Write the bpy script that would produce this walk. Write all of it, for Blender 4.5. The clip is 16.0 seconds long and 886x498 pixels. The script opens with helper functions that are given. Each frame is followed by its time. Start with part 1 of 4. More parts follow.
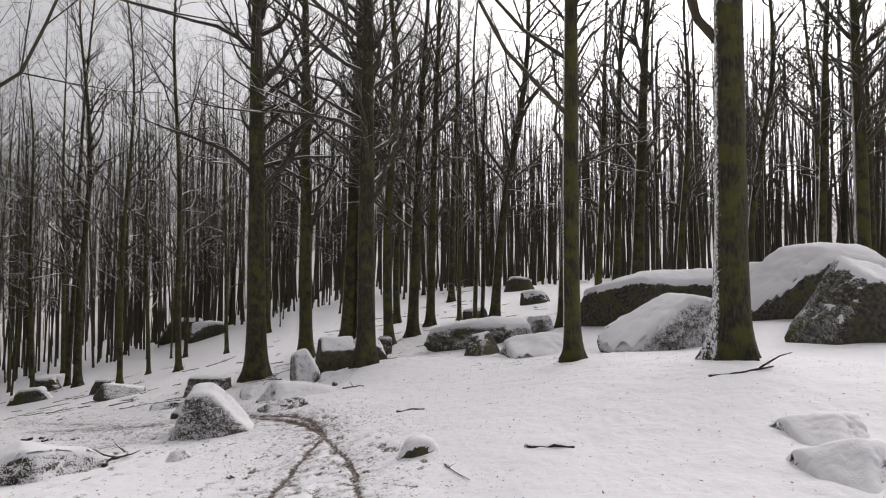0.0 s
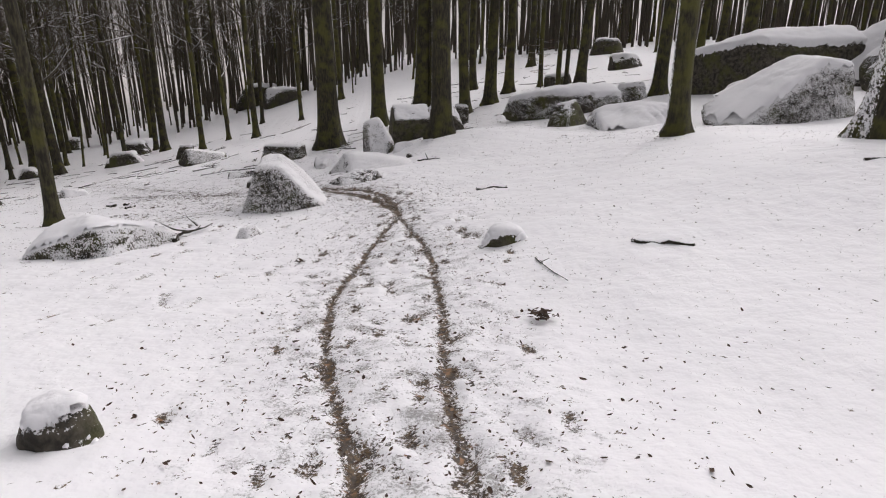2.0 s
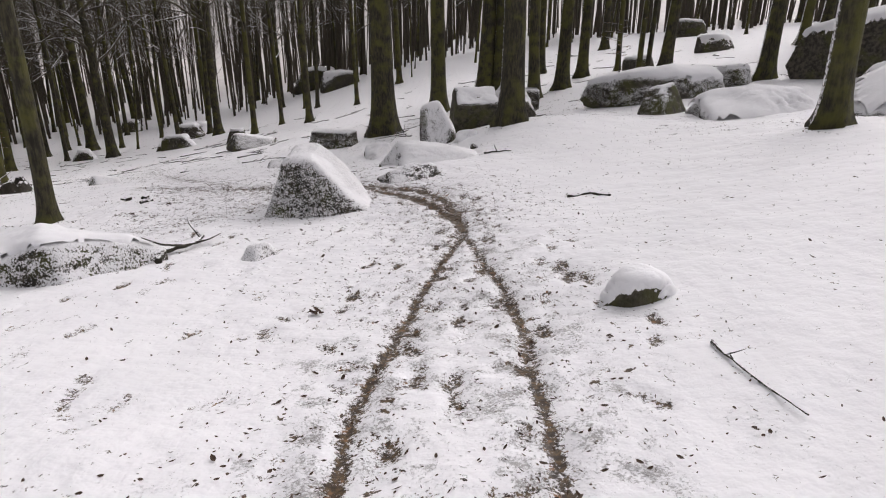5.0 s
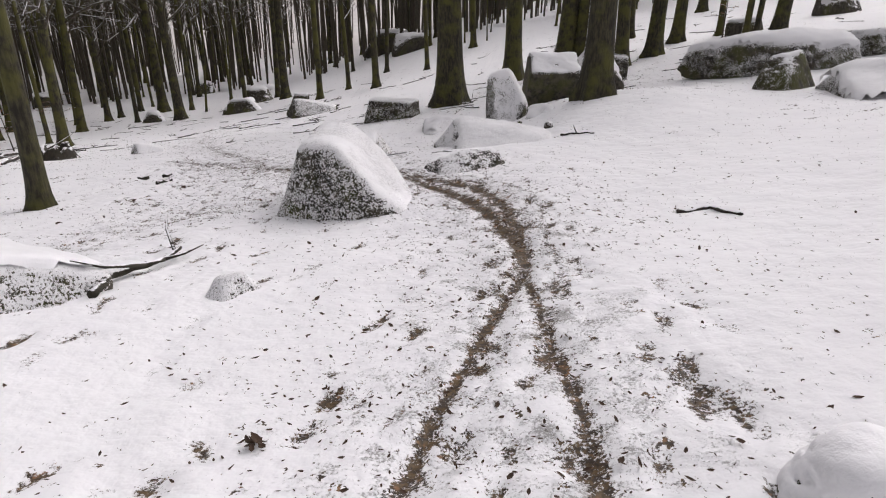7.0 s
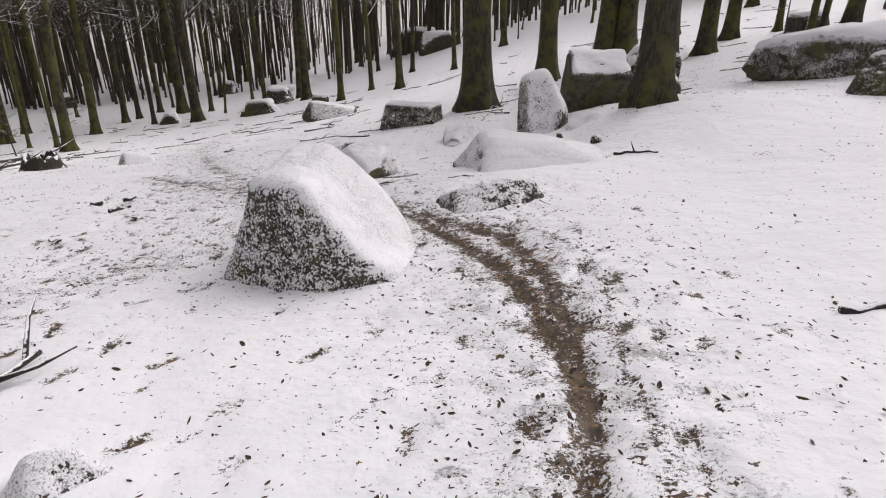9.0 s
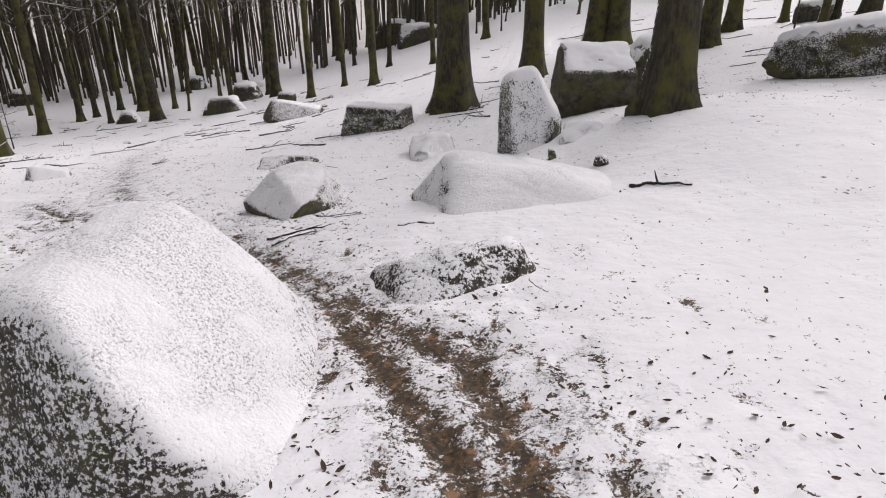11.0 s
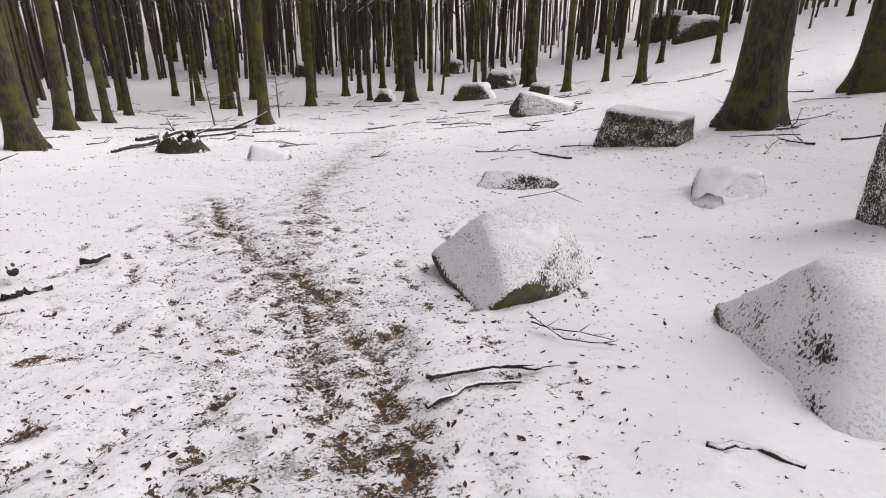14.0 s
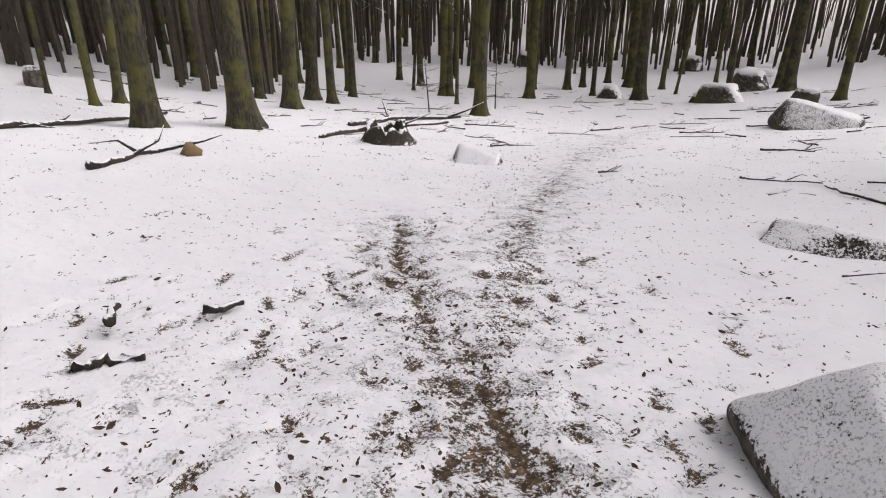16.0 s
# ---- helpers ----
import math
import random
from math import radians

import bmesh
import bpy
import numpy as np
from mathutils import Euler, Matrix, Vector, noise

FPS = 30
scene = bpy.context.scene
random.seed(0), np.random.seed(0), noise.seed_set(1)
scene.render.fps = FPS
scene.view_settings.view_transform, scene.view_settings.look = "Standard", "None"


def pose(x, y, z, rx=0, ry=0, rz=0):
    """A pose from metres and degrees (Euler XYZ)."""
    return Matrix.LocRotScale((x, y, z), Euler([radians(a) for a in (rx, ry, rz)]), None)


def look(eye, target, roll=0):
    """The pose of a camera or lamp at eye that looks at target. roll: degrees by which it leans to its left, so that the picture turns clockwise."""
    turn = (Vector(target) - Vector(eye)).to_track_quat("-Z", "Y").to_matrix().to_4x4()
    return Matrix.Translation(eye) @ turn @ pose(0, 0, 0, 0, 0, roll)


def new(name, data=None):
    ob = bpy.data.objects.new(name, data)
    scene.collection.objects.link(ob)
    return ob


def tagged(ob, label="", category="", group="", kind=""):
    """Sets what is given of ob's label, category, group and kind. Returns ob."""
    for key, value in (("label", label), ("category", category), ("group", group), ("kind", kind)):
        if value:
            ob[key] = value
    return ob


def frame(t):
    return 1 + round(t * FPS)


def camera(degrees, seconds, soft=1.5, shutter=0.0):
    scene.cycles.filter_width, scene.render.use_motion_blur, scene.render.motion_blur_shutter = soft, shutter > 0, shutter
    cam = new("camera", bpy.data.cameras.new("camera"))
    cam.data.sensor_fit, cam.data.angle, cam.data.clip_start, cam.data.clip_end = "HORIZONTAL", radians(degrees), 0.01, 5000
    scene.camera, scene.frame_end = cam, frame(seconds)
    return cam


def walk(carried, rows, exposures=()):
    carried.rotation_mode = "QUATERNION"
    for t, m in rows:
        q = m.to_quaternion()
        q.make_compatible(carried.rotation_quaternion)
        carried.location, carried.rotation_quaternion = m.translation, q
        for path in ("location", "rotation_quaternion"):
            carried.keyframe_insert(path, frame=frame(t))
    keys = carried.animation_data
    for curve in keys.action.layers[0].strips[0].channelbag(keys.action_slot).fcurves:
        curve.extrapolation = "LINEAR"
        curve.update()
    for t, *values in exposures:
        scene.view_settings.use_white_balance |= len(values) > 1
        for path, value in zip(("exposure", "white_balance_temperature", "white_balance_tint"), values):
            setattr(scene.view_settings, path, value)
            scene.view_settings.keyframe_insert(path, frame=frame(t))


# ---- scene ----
cam = camera(70.2, 16.0, soft=1.1)
PATH = [
    (0, (0.444, -5.385, 3.348), (0.869, -3.431, 3.418), 0.2),
    (0.5, (0.526, -5.079, 3.316), (0.842, -3.108, 3.206), 0.2),
    (1, (0.522, -4.729, 3.278), (0.768, -2.782, 2.89), 0.2),
    (1.5, (0.51, -4.408, 3.274), (0.706, -2.503, 2.698), -0.1),
    (2, (0.53, -4.032, 3.252), (0.715, -2.149, 2.604), -0.1),
    (2.5, (0.478, -3.65, 3.195), (0.803, -1.796, 2.52), 0.0),
    (3, (0.444, -3.28, 3.165), (0.761, -1.426, 2.487), -0.1),
    (3.5, (0.441, -2.855, 3.105), (0.549, -0.969, 2.449), 0.1),
    (4, (0.44, -2.403, 3.023), (0.485, -0.511, 2.376), 0.1),
    (4.2, (0.441, -2.215, 2.97), (0.492, -0.322, 2.328), 0.4),
    (6.3, (0.611, 0.034, 2.761), (0.51, 1.876, 1.99), -0.5),
    (6.5, (0.621, 0.254, 2.73), (0.5, 2.096, 1.962), -0.2),
    (7, (0.634, 0.802, 2.639), (0.428, 2.631, 1.857), 0.0),
    (7.5, (0.617, 1.339, 2.631), (0.412, 3.164, 1.838), -0.1),
    (8, (0.569, 1.894, 2.583), (0.306, 3.713, 1.794), -0.1),
    (8.5, (0.516, 2.518, 2.477), (0.215, 4.328, 1.682), -0.1),
    (8.7, (0.505, 2.741, 2.431), (0.208, 4.557, 1.648), -0.3),
    (10.8, (0.427, 5.271, 2.178), (0.148, 7.08, 1.374), -0.5),
    (11, (0.433, 5.527, 2.13), (0.186, 7.342, 1.328), -0.3),
    (11.5, (0.359, 6.079, 2.081), (0.094, 7.887, 1.269), -0.2),
    (12, (0.263, 6.617, 2.018), (-0.058, 8.415, 1.203), -0.3),
    (12.5, (0.138, 7.17, 1.955), (-0.313, 8.937, 1.135), -0.1),
    (13, (-0.02, 7.694, 1.877), (-0.605, 9.422, 1.057), -0.3),
    (13.5, (-0.223, 8.152, 1.795), (-0.939, 9.827, 0.971), -0.1),
    (14, (-0.557, 8.47, 1.711), (-1.474, 10.044, 0.886), 0.3),
    (14.5, (-0.91, 8.89, 1.595), (-1.995, 10.351, 0.764), 0.4),
    (15, (-1.282, 9.28, 1.492), (-2.544, 10.59, 0.662), 0.2),
    (15.5, (-1.671, 9.683, 1.455), (-2.984, 10.936, 0.614), -0.0),
    (16, (-2.076, 10.001, 1.393), (-3.456, 11.174, 0.543), -0.1),
]
walk(cam, [(t, look(eye, target, roll)) for t, eye, target, roll in PATH], exposures=[(0.0, 0.12, 6500.0, 14.0), (1.5, 0.20, 6500.0, 14.5), (3.5, 0.28, 6500.0, 14.5), (7.0, 0.38, 6500.0, 15.0), (11.0, 0.53, 6500.0, 15.0), (14.5, 0.66, 6500.0, 14.5), (16.0, 0.56, 6500.0, 14.5)])

# ---------------- world, sun, exposure ----------------
world = bpy.data.worlds.new("overcast_sky")
scene.world = world
world.use_nodes = True
wn = world.node_tree
sky = wn.nodes.new("ShaderNodeTexSky")
sky.sky_type = "NISHITA"
sky.sun_disc = False
sky.sun_elevation = radians(38)
sky.sun_rotation = radians(40)
sky.dust_density = 6.0
veil = wn.nodes.new("ShaderNodeHueSaturation")
veil.inputs["Saturation"].default_value = 0.12
wn.links.new(sky.outputs[0], veil.inputs["Color"])
wn.links.new(veil.outputs[0], wn.nodes["Background"].inputs[0])
wn.nodes["Background"].inputs[1].default_value = 0.122
sun = new("sun", bpy.data.lights.new("sun", "SUN"))
sun.data.energy, sun.data.angle, sun.data.color = 1.4, radians(75), (1.0, 0.97, 0.95)
sun.matrix_basis = look((20, 24, 30), (0, 0, 0))
scene.view_settings.exposure = 0.0


# ---------------- terrain shape ----------------
BUMPS = [(1.3, 1, 2.4, -0.075), (-0.7, 3.2, 2.4, -0.127), (3.4, 3, 2.4, 0.006), (2.5, 6.5, 2.4, -0.032), (-1.5, 7.5, 2.4, -0.121), (0.5, 9.5, 2.4, 0.078), (1.3, 11.5, 2.4, -0.151), (-0.4, 11, 2.4, 0.177), (-2.5, 12, 2.4, -0.135), (-0.1, 14.8, 2.4, -0.254), (2, 16, 2.4, 0.177), (6.7, 8.8, 2.4, 0.299), (-6, 9.5, 2.4, -0.056), (-3.5, 20, 3, -0.052), (0.5, -4.5, 2.4, 0.076), (0, 0, 12, 0.088), (-10, 18, 10, 0.090), (8, 10, 10, 0.117), (0, 22, 10, 0.128), (-15, 40, 16, -0.242)]


def rise(x, y):
    """Height of the hillside under the snow."""
    u, v = 25 * np.tanh(np.asarray(x, float) / 25), 28 * np.tanh((np.asarray(y, float) - 7) / 28)
    z = 0.31276 + 0.07739 * u - 0.11258 * v + 0.00133 * u * u + 0.0067 * u * v + 0.00083 * v * v
    z = z + 0.59646 * np.exp(-((x - 7.2) ** 2 + (y - 3.6) ** 2) / 13.52) + 0.42307 * np.exp(-((x - 2.7) ** 2 + (y - 14) ** 2) / 7.22)
    for bx, by, wide, bh in BUMPS:
        z = z + bh * np.exp(-((x - bx) ** 2 + (y - by) ** 2) / wide ** 2)
    ahead = np.clip((y - 24) / 50, 0, 1) * np.clip((np.asarray(x) + 22) / 16, 0, 1)
    z = z + (2.0 - 0.16 * np.clip(x, 0, 26)) * ahead
    far = np.clip((np.hypot(x, y) - 130) / 220, 0, 1)
    return z + 34 * far * far * (3 - 2 * far) * np.where(np.asarray(y) > -40, 1, 0.4)


def gz(x, y):
    return float(rise(x, y))


RUT_A = [(0.5, -2.6), (0.36, -1.7), (0.28, -1.14), (0.16, -0.55), (0.08, 0.2), (0.05, 1.22), (0.25, 2.65), (0.33, 3.2), (0.55, 4.2), (0.72, 4.9), (0.74, 5.4), (0.66, 6.1), (0.39, 7.04), (0.16, 7.54), (-0.22, 8.12), (-0.8, 9.0), (-1.54, 9.71), (-2.57, 10.6), (-3.37, 11.34), (-4.73, 12.12), (-5.6, 12.54), (-6.57, 13.29)]
RUT_B = [(0.88, -2.6), (0.86, -1.26), (0.88, -0.5), (0.98, 0.5), (1.04, 2.4), (1.0, 3.2), (0.88, 4.0), (0.77, 4.95), (0.78, 5.5), (0.72, 6.2), (0.59, 7.05), (0.44, 7.54), (0.17, 8.22), (-0.47, 8.83), (-1.04, 9.38), (-1.79, 10.16), (-2.45, 10.9), (-3.7, 11.72), (-4.72, 12.3), (-5.36, 12.54)]
RUT_C = [(1.08, 4.3), (1.03, 4.82), (1.0, 5.46), (0.92, 6.34), (0.95, 6.9), (0.85, 7.61), (0.62, 8.07), (0.1, 8.7)]
TRAIL = [(-4.3, 12.3), (-4.9, 13.07), (-6.0, 14.43), (-7.0, 16.0), (-8.8, 18.8), (-11.2, 23.8), (-12.0, 27.0), (-11.6, 30.5)]
SIDE = [(-3.6, 6.0), (-3.42, 7.13), (-3.04, 7.89), (-2.39, 8.2), (-2.1, 9.2), (-3.2, 10.6), (-4.6, 12.0)]


def off_line(x, y, line):
    """Distance from places to a polyline."""
    best = np.full(np.shape(x), 1e9)
    for (ax, ay), (bx, by) in zip(line, line[1:]):
        dx, dy = bx - ax, by - ay
        k = np.clip(((x - ax) * dx + (y - ay) * dy) / (dx * dx + dy * dy), 0, 1)
        best = np.minimum(best, np.hypot(x - ax - k * dx, y - ay - k * dy))
    return best


# ---------------- materials ----------------
def make(name):
    m = bpy.data.materials.new(name)
    m.use_nodes = True
    nt = m.node_tree
    return m, nt, nt.nodes["Principled BSDF"]


def node(nt, kind, ins=None, **props):
    n = nt.nodes.new(kind)
    for k, v in props.items():
        if k == "op":
            n.operation = v
        elif k == "blend":
            n.blend_type = v
    for k, v in (ins or {}).items():
        if isinstance(v, bpy.types.NodeSocket):
            nt.links.new(v, n.inputs[k])
        else:
            n.inputs[k].default_value = v
    return n


def grain(nt, scale, detail=4.0, rough=0.6, vector=None):
    ins = {"Scale": scale, "Detail": detail, "Roughness": rough}
    if vector is not None:
        ins["Vector"] = vector
    return node(nt, "ShaderNodeTexNoise", ins).outputs["Fac"]


def calc(nt, op, a, b=0.0, c=0.0):
    return node(nt, "ShaderNodeMath", {0: a, 1: b, 2: c}, op=op).outputs[0]


def step(nt, value, lo, hi):
    n = node(nt, "ShaderNodeMapRange", {"Value": value, "From Min": lo, "From Max": hi})
    n.interpolation_type = "SMOOTHSTEP"
    return n.outputs["Result"]


def blend(nt, fac, a, b):
    n = nt.nodes.new("ShaderNodeMix")
    n.data_type = "RGBA"
    for sock, v in ((n.inputs[0], fac), (n.inputs[6], a), (n.inputs[7], b)):
        if isinstance(v, bpy.types.NodeSocket):
            nt.links.new(v, sock)
        else:
            sock.default_value = v if isinstance(v, float) else (*v, 1)
    return n.outputs[2]


def bumped(nt, bsdf, height, strength, distance):
    b = node(nt, "ShaderNodeBump", {"Height": height, "Strength": strength, "Distance": distance})
    nt.links.new(b.outputs[0], bsdf.inputs["Normal"])


def where(nt):
    return nt.nodes.new("ShaderNodeNewGeometry")


SNOW, SNOW_DIM = (0.90, 0.89, 0.90), (0.82, 0.81, 0.83)
MUD, SOIL, LITTER = (0.028, 0.015, 0.007), (0.120, 0.072, 0.027), (0.24, 0.12, 0.05)


def snow_material():
    m, nt, b = make("snow")
    g = where(nt)
    pos = g.outputs["Position"]
    col = blend(nt, grain(nt, 1.5, 4, 0.6, pos), SNOW_DIM, SNOW)
    nt.links.new(col, b.inputs["Base Color"])
    b.inputs["Roughness"].default_value = 0.75
    h = calc(nt, "ADD", grain(nt, 9, 5, 0.6, pos), calc(nt, "MULTIPLY", grain(nt, 60, 3, 0.6, pos), 0.25))
    bumped(nt, b, h, 0.35, 0.03)
    return m


def ground_material():
    """Trodden snow: mud shows in the ruts and prints, litter pokes through elsewhere."""
    m, nt, b = make("trodden_snow")
    pos = where(nt).outputs["Position"]
    mud = node(nt, "ShaderNodeAttribute")
    mud.attribute_name = "mud"
    trod = node(nt, "ShaderNodeAttribute")
    trod.attribute_name = "trod"
    fine, mid, wide = grain(nt, 62, 5, 0.75, pos), grain(nt, 17, 5, 0.7, pos), grain(nt, 1.1, 3, 0.5, pos)
    coarse = grain(nt, 5.5, 4, 0.65, pos)
    mixd = calc(nt, "ADD", calc(nt, "ADD", calc(nt, "MULTIPLY", mid, 0.52), calc(nt, "MULTIPLY", fine, 0.62)), calc(nt, "MULTIPLY", coarse, 0.30))
    bare = step(nt, calc(nt, "ADD", mixd, calc(nt, "MULTIPLY", mud.outputs["Fac"], 0.30)), 0.875, 0.93)
    # prints and scuffs on the trodden strip
    scuff = step(nt, calc(nt, "ADD", calc(nt, "ADD", calc(nt, "MULTIPLY", coarse, 0.45), calc(nt, "MULTIPLY", fine, 0.50)), calc(nt, "MULTIPLY", trod.outputs["Fac"], 0.10)), 0.585, 0.66)
    # flecks of bark and leaf lying all over
    warp = node(nt, "ShaderNodeVectorMath", {0: node(nt, "ShaderNodeTexNoise", {"Vector": pos, "Scale": 34.0, "Detail": 4.0}).outputs["Color"], 1: (0.16, 0.16, 0.16)}, op="MULTIPLY").outputs[0]
    cells = node(nt, "ShaderNodeTexVoronoi", {"Vector": node(nt, "ShaderNodeVectorMath", {0: pos, 1: warp}, op="ADD").outputs[0], "Scale": 10.0})
    pick = node(nt, "ShaderNodeSeparateColor", {0: cells.outputs["Color"]}).outputs[0]
    size = calc(nt, "MULTIPLY", calc(nt, "MULTIPLY", pick, pick), calc(nt, "MULTIPLY_ADD", trod.outputs["Fac"], 0.18, 0.13))
    fleck = step(nt, calc(nt, "SUBTRACT", cells.outputs["Distance"], calc(nt, "MULTIPLY", size, step(nt, calc(nt, "ADD", wide, calc(nt, "MULTIPLY", trod.outputs["Fac"], 0.3)), 0.27, 0.45))), 0.03, 0.0)
    fleck = calc(nt, "MULTIPLY", fleck, step(nt, pick, 0.22, 0.36))
    earth = blend(nt, step(nt, grain(nt, 26, 4, 0.7, pos), 0.42, 0.62), MUD, SOIL)
    earth = blend(nt, step(nt, grain(nt, 15, 2, 0.5, pos), 0.60, 0.70), earth, LITTER)
    white = blend(nt, wide, SNOW_DIM, SNOW)
    grey = blend(nt, 0.6, white, (0.13, 0.115, 0.09))
    col = blend(nt, calc(nt, "MULTIPLY", scuff, calc(nt, "MULTIPLY_ADD", trod.outputs["Fac"], 0.75, 0.25)), white, grey)
    dark = calc(nt, "MAXIMUM", bare, fleck)
    col = blend(nt, dark, col, earth)
    # beyond the single trees the ground is hidden under thicket
    reach = node(nt, "ShaderNodeVectorMath", {0: pos, 1: (0, 8, 0)}, op="DISTANCE").outputs["Value"]
    thicket = blend(nt, grain(nt, 0.35, 6, 0.75, pos), (0.16, 0.14, 0.12), (0.55, 0.52, 0.50))
    col = blend(nt, calc(nt, "MULTIPLY", step(nt, reach, 55.0, 105.0), 0.9), col, thicket)
    nt.links.new(col, b.inputs["Base Color"])
    nt.links.new(calc(nt, "MULTIPLY_ADD", dark, -0.25, 0.78), b.inputs["Roughness"])
    h = calc(nt, "SUBTRACT", calc(nt, "ADD", calc(nt, "MULTIPLY", grain(nt, 9, 3, 0.5, pos), 0.9), calc(nt, "MULTIPLY", fine, 0.06)), calc(nt, "MULTIPLY", calc(nt, "MAXIMUM", dark, calc(nt, "MULTIPLY", scuff, 0.7)), 0.7))
    bumped(nt, b, h, 0.6, 0.035)
    return m


def bark_material(name, dark, lit, moss, snowy=True):
    m, nt, b = make(name)
    g = where(nt)
    pos, nor = g.outputs["Position"], g.outputs["Normal"]
    tall = node(nt, "ShaderNodeVectorMath", {0: pos, 1: (1.0, 1.0, 0.22)}, op="MULTIPLY").outputs[0]
    ridg, blot = grain(nt, 22, 5, 0.65, tall), grain(nt, 2.2, 4, 0.6, pos)
    tone = node(nt, "ShaderNodeObjectInfo").outputs["Random"]
    col = blend(nt, step(nt, ridg, 0.35, 0.7), dark, lit)
    col = blend(nt, calc(nt, "MULTIPLY", step(nt, calc(nt, "ADD", blot, calc(nt, "MULTIPLY", tone, 0.15)), 0.48, 0.72), 0.85), col, moss)
    if snowy:
        sep = node(nt, "ShaderNodeSeparateXYZ", {0: nor})
        lee = node(nt, "ShaderNodeVectorMath", {0: nor, 1: (-0.96, 0.26, 0.1)}, op="DOT_PRODUCT").outputs["Value"]
        side = calc(nt, "ADD", lee, calc(nt, "MULTIPLY", calc(nt, "SUBTRACT", grain(nt, 20, 5, 0.7, pos), 0.5), 0.55))
        top = calc(nt, "ADD", sep.outputs[2], calc(nt, "MULTIPLY", calc(nt, "SUBTRACT", grain(nt, 12, 4, 0.7, pos), 0.5), 1.5))
        fac = calc(nt, "MAXIMUM", step(nt, side, 0.95, 0.99), step(nt, top, 0.62, 0.8))
        col = blend(nt, fac, col, SNOW)
    nt.links.new(col, b.inputs["Base Color"])
    b.inputs["Roughness"].default_value = 0.85
    bumped(nt, b, calc(nt, "ADD", ridg, calc(nt, "MULTIPLY", blot, 0.6)), 0.6, 0.03)
    return m


def rock_material(name, cover, pits=0.0):
    """Mossy granite, dusted with snow on all that faces up."""
    m, nt, b = make(name)
    g = where(nt)
    pos, nor = g.outputs["Position"], g.outputs["Normal"]
    big, mid, fine = grain(nt, 1.6, 4, 0.6, pos), grain(nt, 9, 5, 0.65, pos), grain(nt, 48, 4, 0.7, pos)
    col = blend(nt, step(nt, mid, 0.35, 0.65), (0.022, 0.018, 0.013), (0.095, 0.082, 0.062))
    col = blend(nt, calc(nt, "MULTIPLY", step(nt, big, 0.45, 0.65), 0.75), col, (0.074, 0.076, 0.016))
    up = node(nt, "ShaderNodeSeparateXYZ", {0: nor}).outputs[2]
    cling = calc(nt, "ADD", up, calc(nt, "ADD", calc(nt, "MULTIPLY", calc(nt, "SUBTRACT", fine, 0.5), 2.0), calc(nt, "MULTIPLY", calc(nt, "SUBTRACT", mid, 0.5), 0.7)))
    fac = step(nt, cling, cover, cover + 0.12)
    if pits:
        hole = calc(nt, "MULTIPLY", step(nt, grain(nt, 80, 3, 0.6, pos), 0.54, 0.62), step(nt, grain(nt, 2.4, 2, 0.5, pos), 0.34, 0.56))
        fac = calc(nt, "SUBTRACT", fac, calc(nt, "MULTIPLY", hole, calc(nt, "MULTIPLY", fac, pits)))
    col = blend(nt, fac, col, SNOW)
    nt.links.new(col, b.inputs["Base Color"])
    b.inputs["Roughness"].default_value = 0.8
    bumped(nt, b, calc(nt, "ADD", calc(nt, "ADD", mid, calc(nt, "MULTIPLY", fine, 0.5)), calc(nt, "MULTIPLY", fac, 0.8)), 0.7, 0.03)
    return m


def plain_material(name, a, c, scale=30.0):
    m, nt, b = make(name)
    pos = where(nt).outputs["Position"]
    nt.links.new(blend(nt, grain(nt, scale, 4, 0.6, pos), a, c), b.inputs["Base Color"])
    b.inputs["Roughness"].default_value = 0.85
    return m


M_SNOW = snow_material()
M_GROUND = ground_material()
M_BARK = bark_material("beech_bark", (0.013, 0.011, 0.006), (0.062, 0.053, 0.027), (0.080, 0.077, 0.013))
M_TWIG = bark_material("twig_bark", (0.032, 0.026, 0.019), (0.095, 0.074, 0.055), (0.066, 0.058, 0.033))
M_ROCK = rock_material("mossy_granite", 0.20, 0.25)
M_ROCK_SNOWY = rock_material("snow_plastered_granite", 0.02)
M_ROCK_MID = rock_material("mossy_granite_speckled", 0.24, 0.5)
M_ROCK_BARE = rock_material("mossy_granite_bare", 0.62)
M_WOOD = bark_material("rotten_wood", (0.010, 0.008, 0.006), (0.050, 0.036, 0.026), (0.03, 0.026, 0.014))
M_LEAF = plain_material("fallen_leaf", (0.018, 0.012, 0.008), (0.085, 0.042, 0.022), 20.0)
M_CUT = plain_material("broken_wood", (0.16, 0.10, 0.05), (0.30, 0.20, 0.10), 18.0)


# ---------------- mesh helpers ----------------
def mesh_of(name, verts, faces, material, smooth=True):
    me = bpy.data.meshes.new(name)
    me.from_pydata(verts, [], faces)
    me.materials.append(material)
    if smooth:
        me.polygons.foreach_set("use_smooth", [True] * len(me.polygons))
    return me


def child(name, me, parent, label=""):
    ob = new(name, me)
    ob.parent = parent
    if label:
        ob["label"] = label
    return ob


def thing(name, at, label, category, group=""):
    ob = new(name)
    ob.matrix_basis = at
    ob.empty_display_size = 0.1
    return tagged(ob, label, category, group)


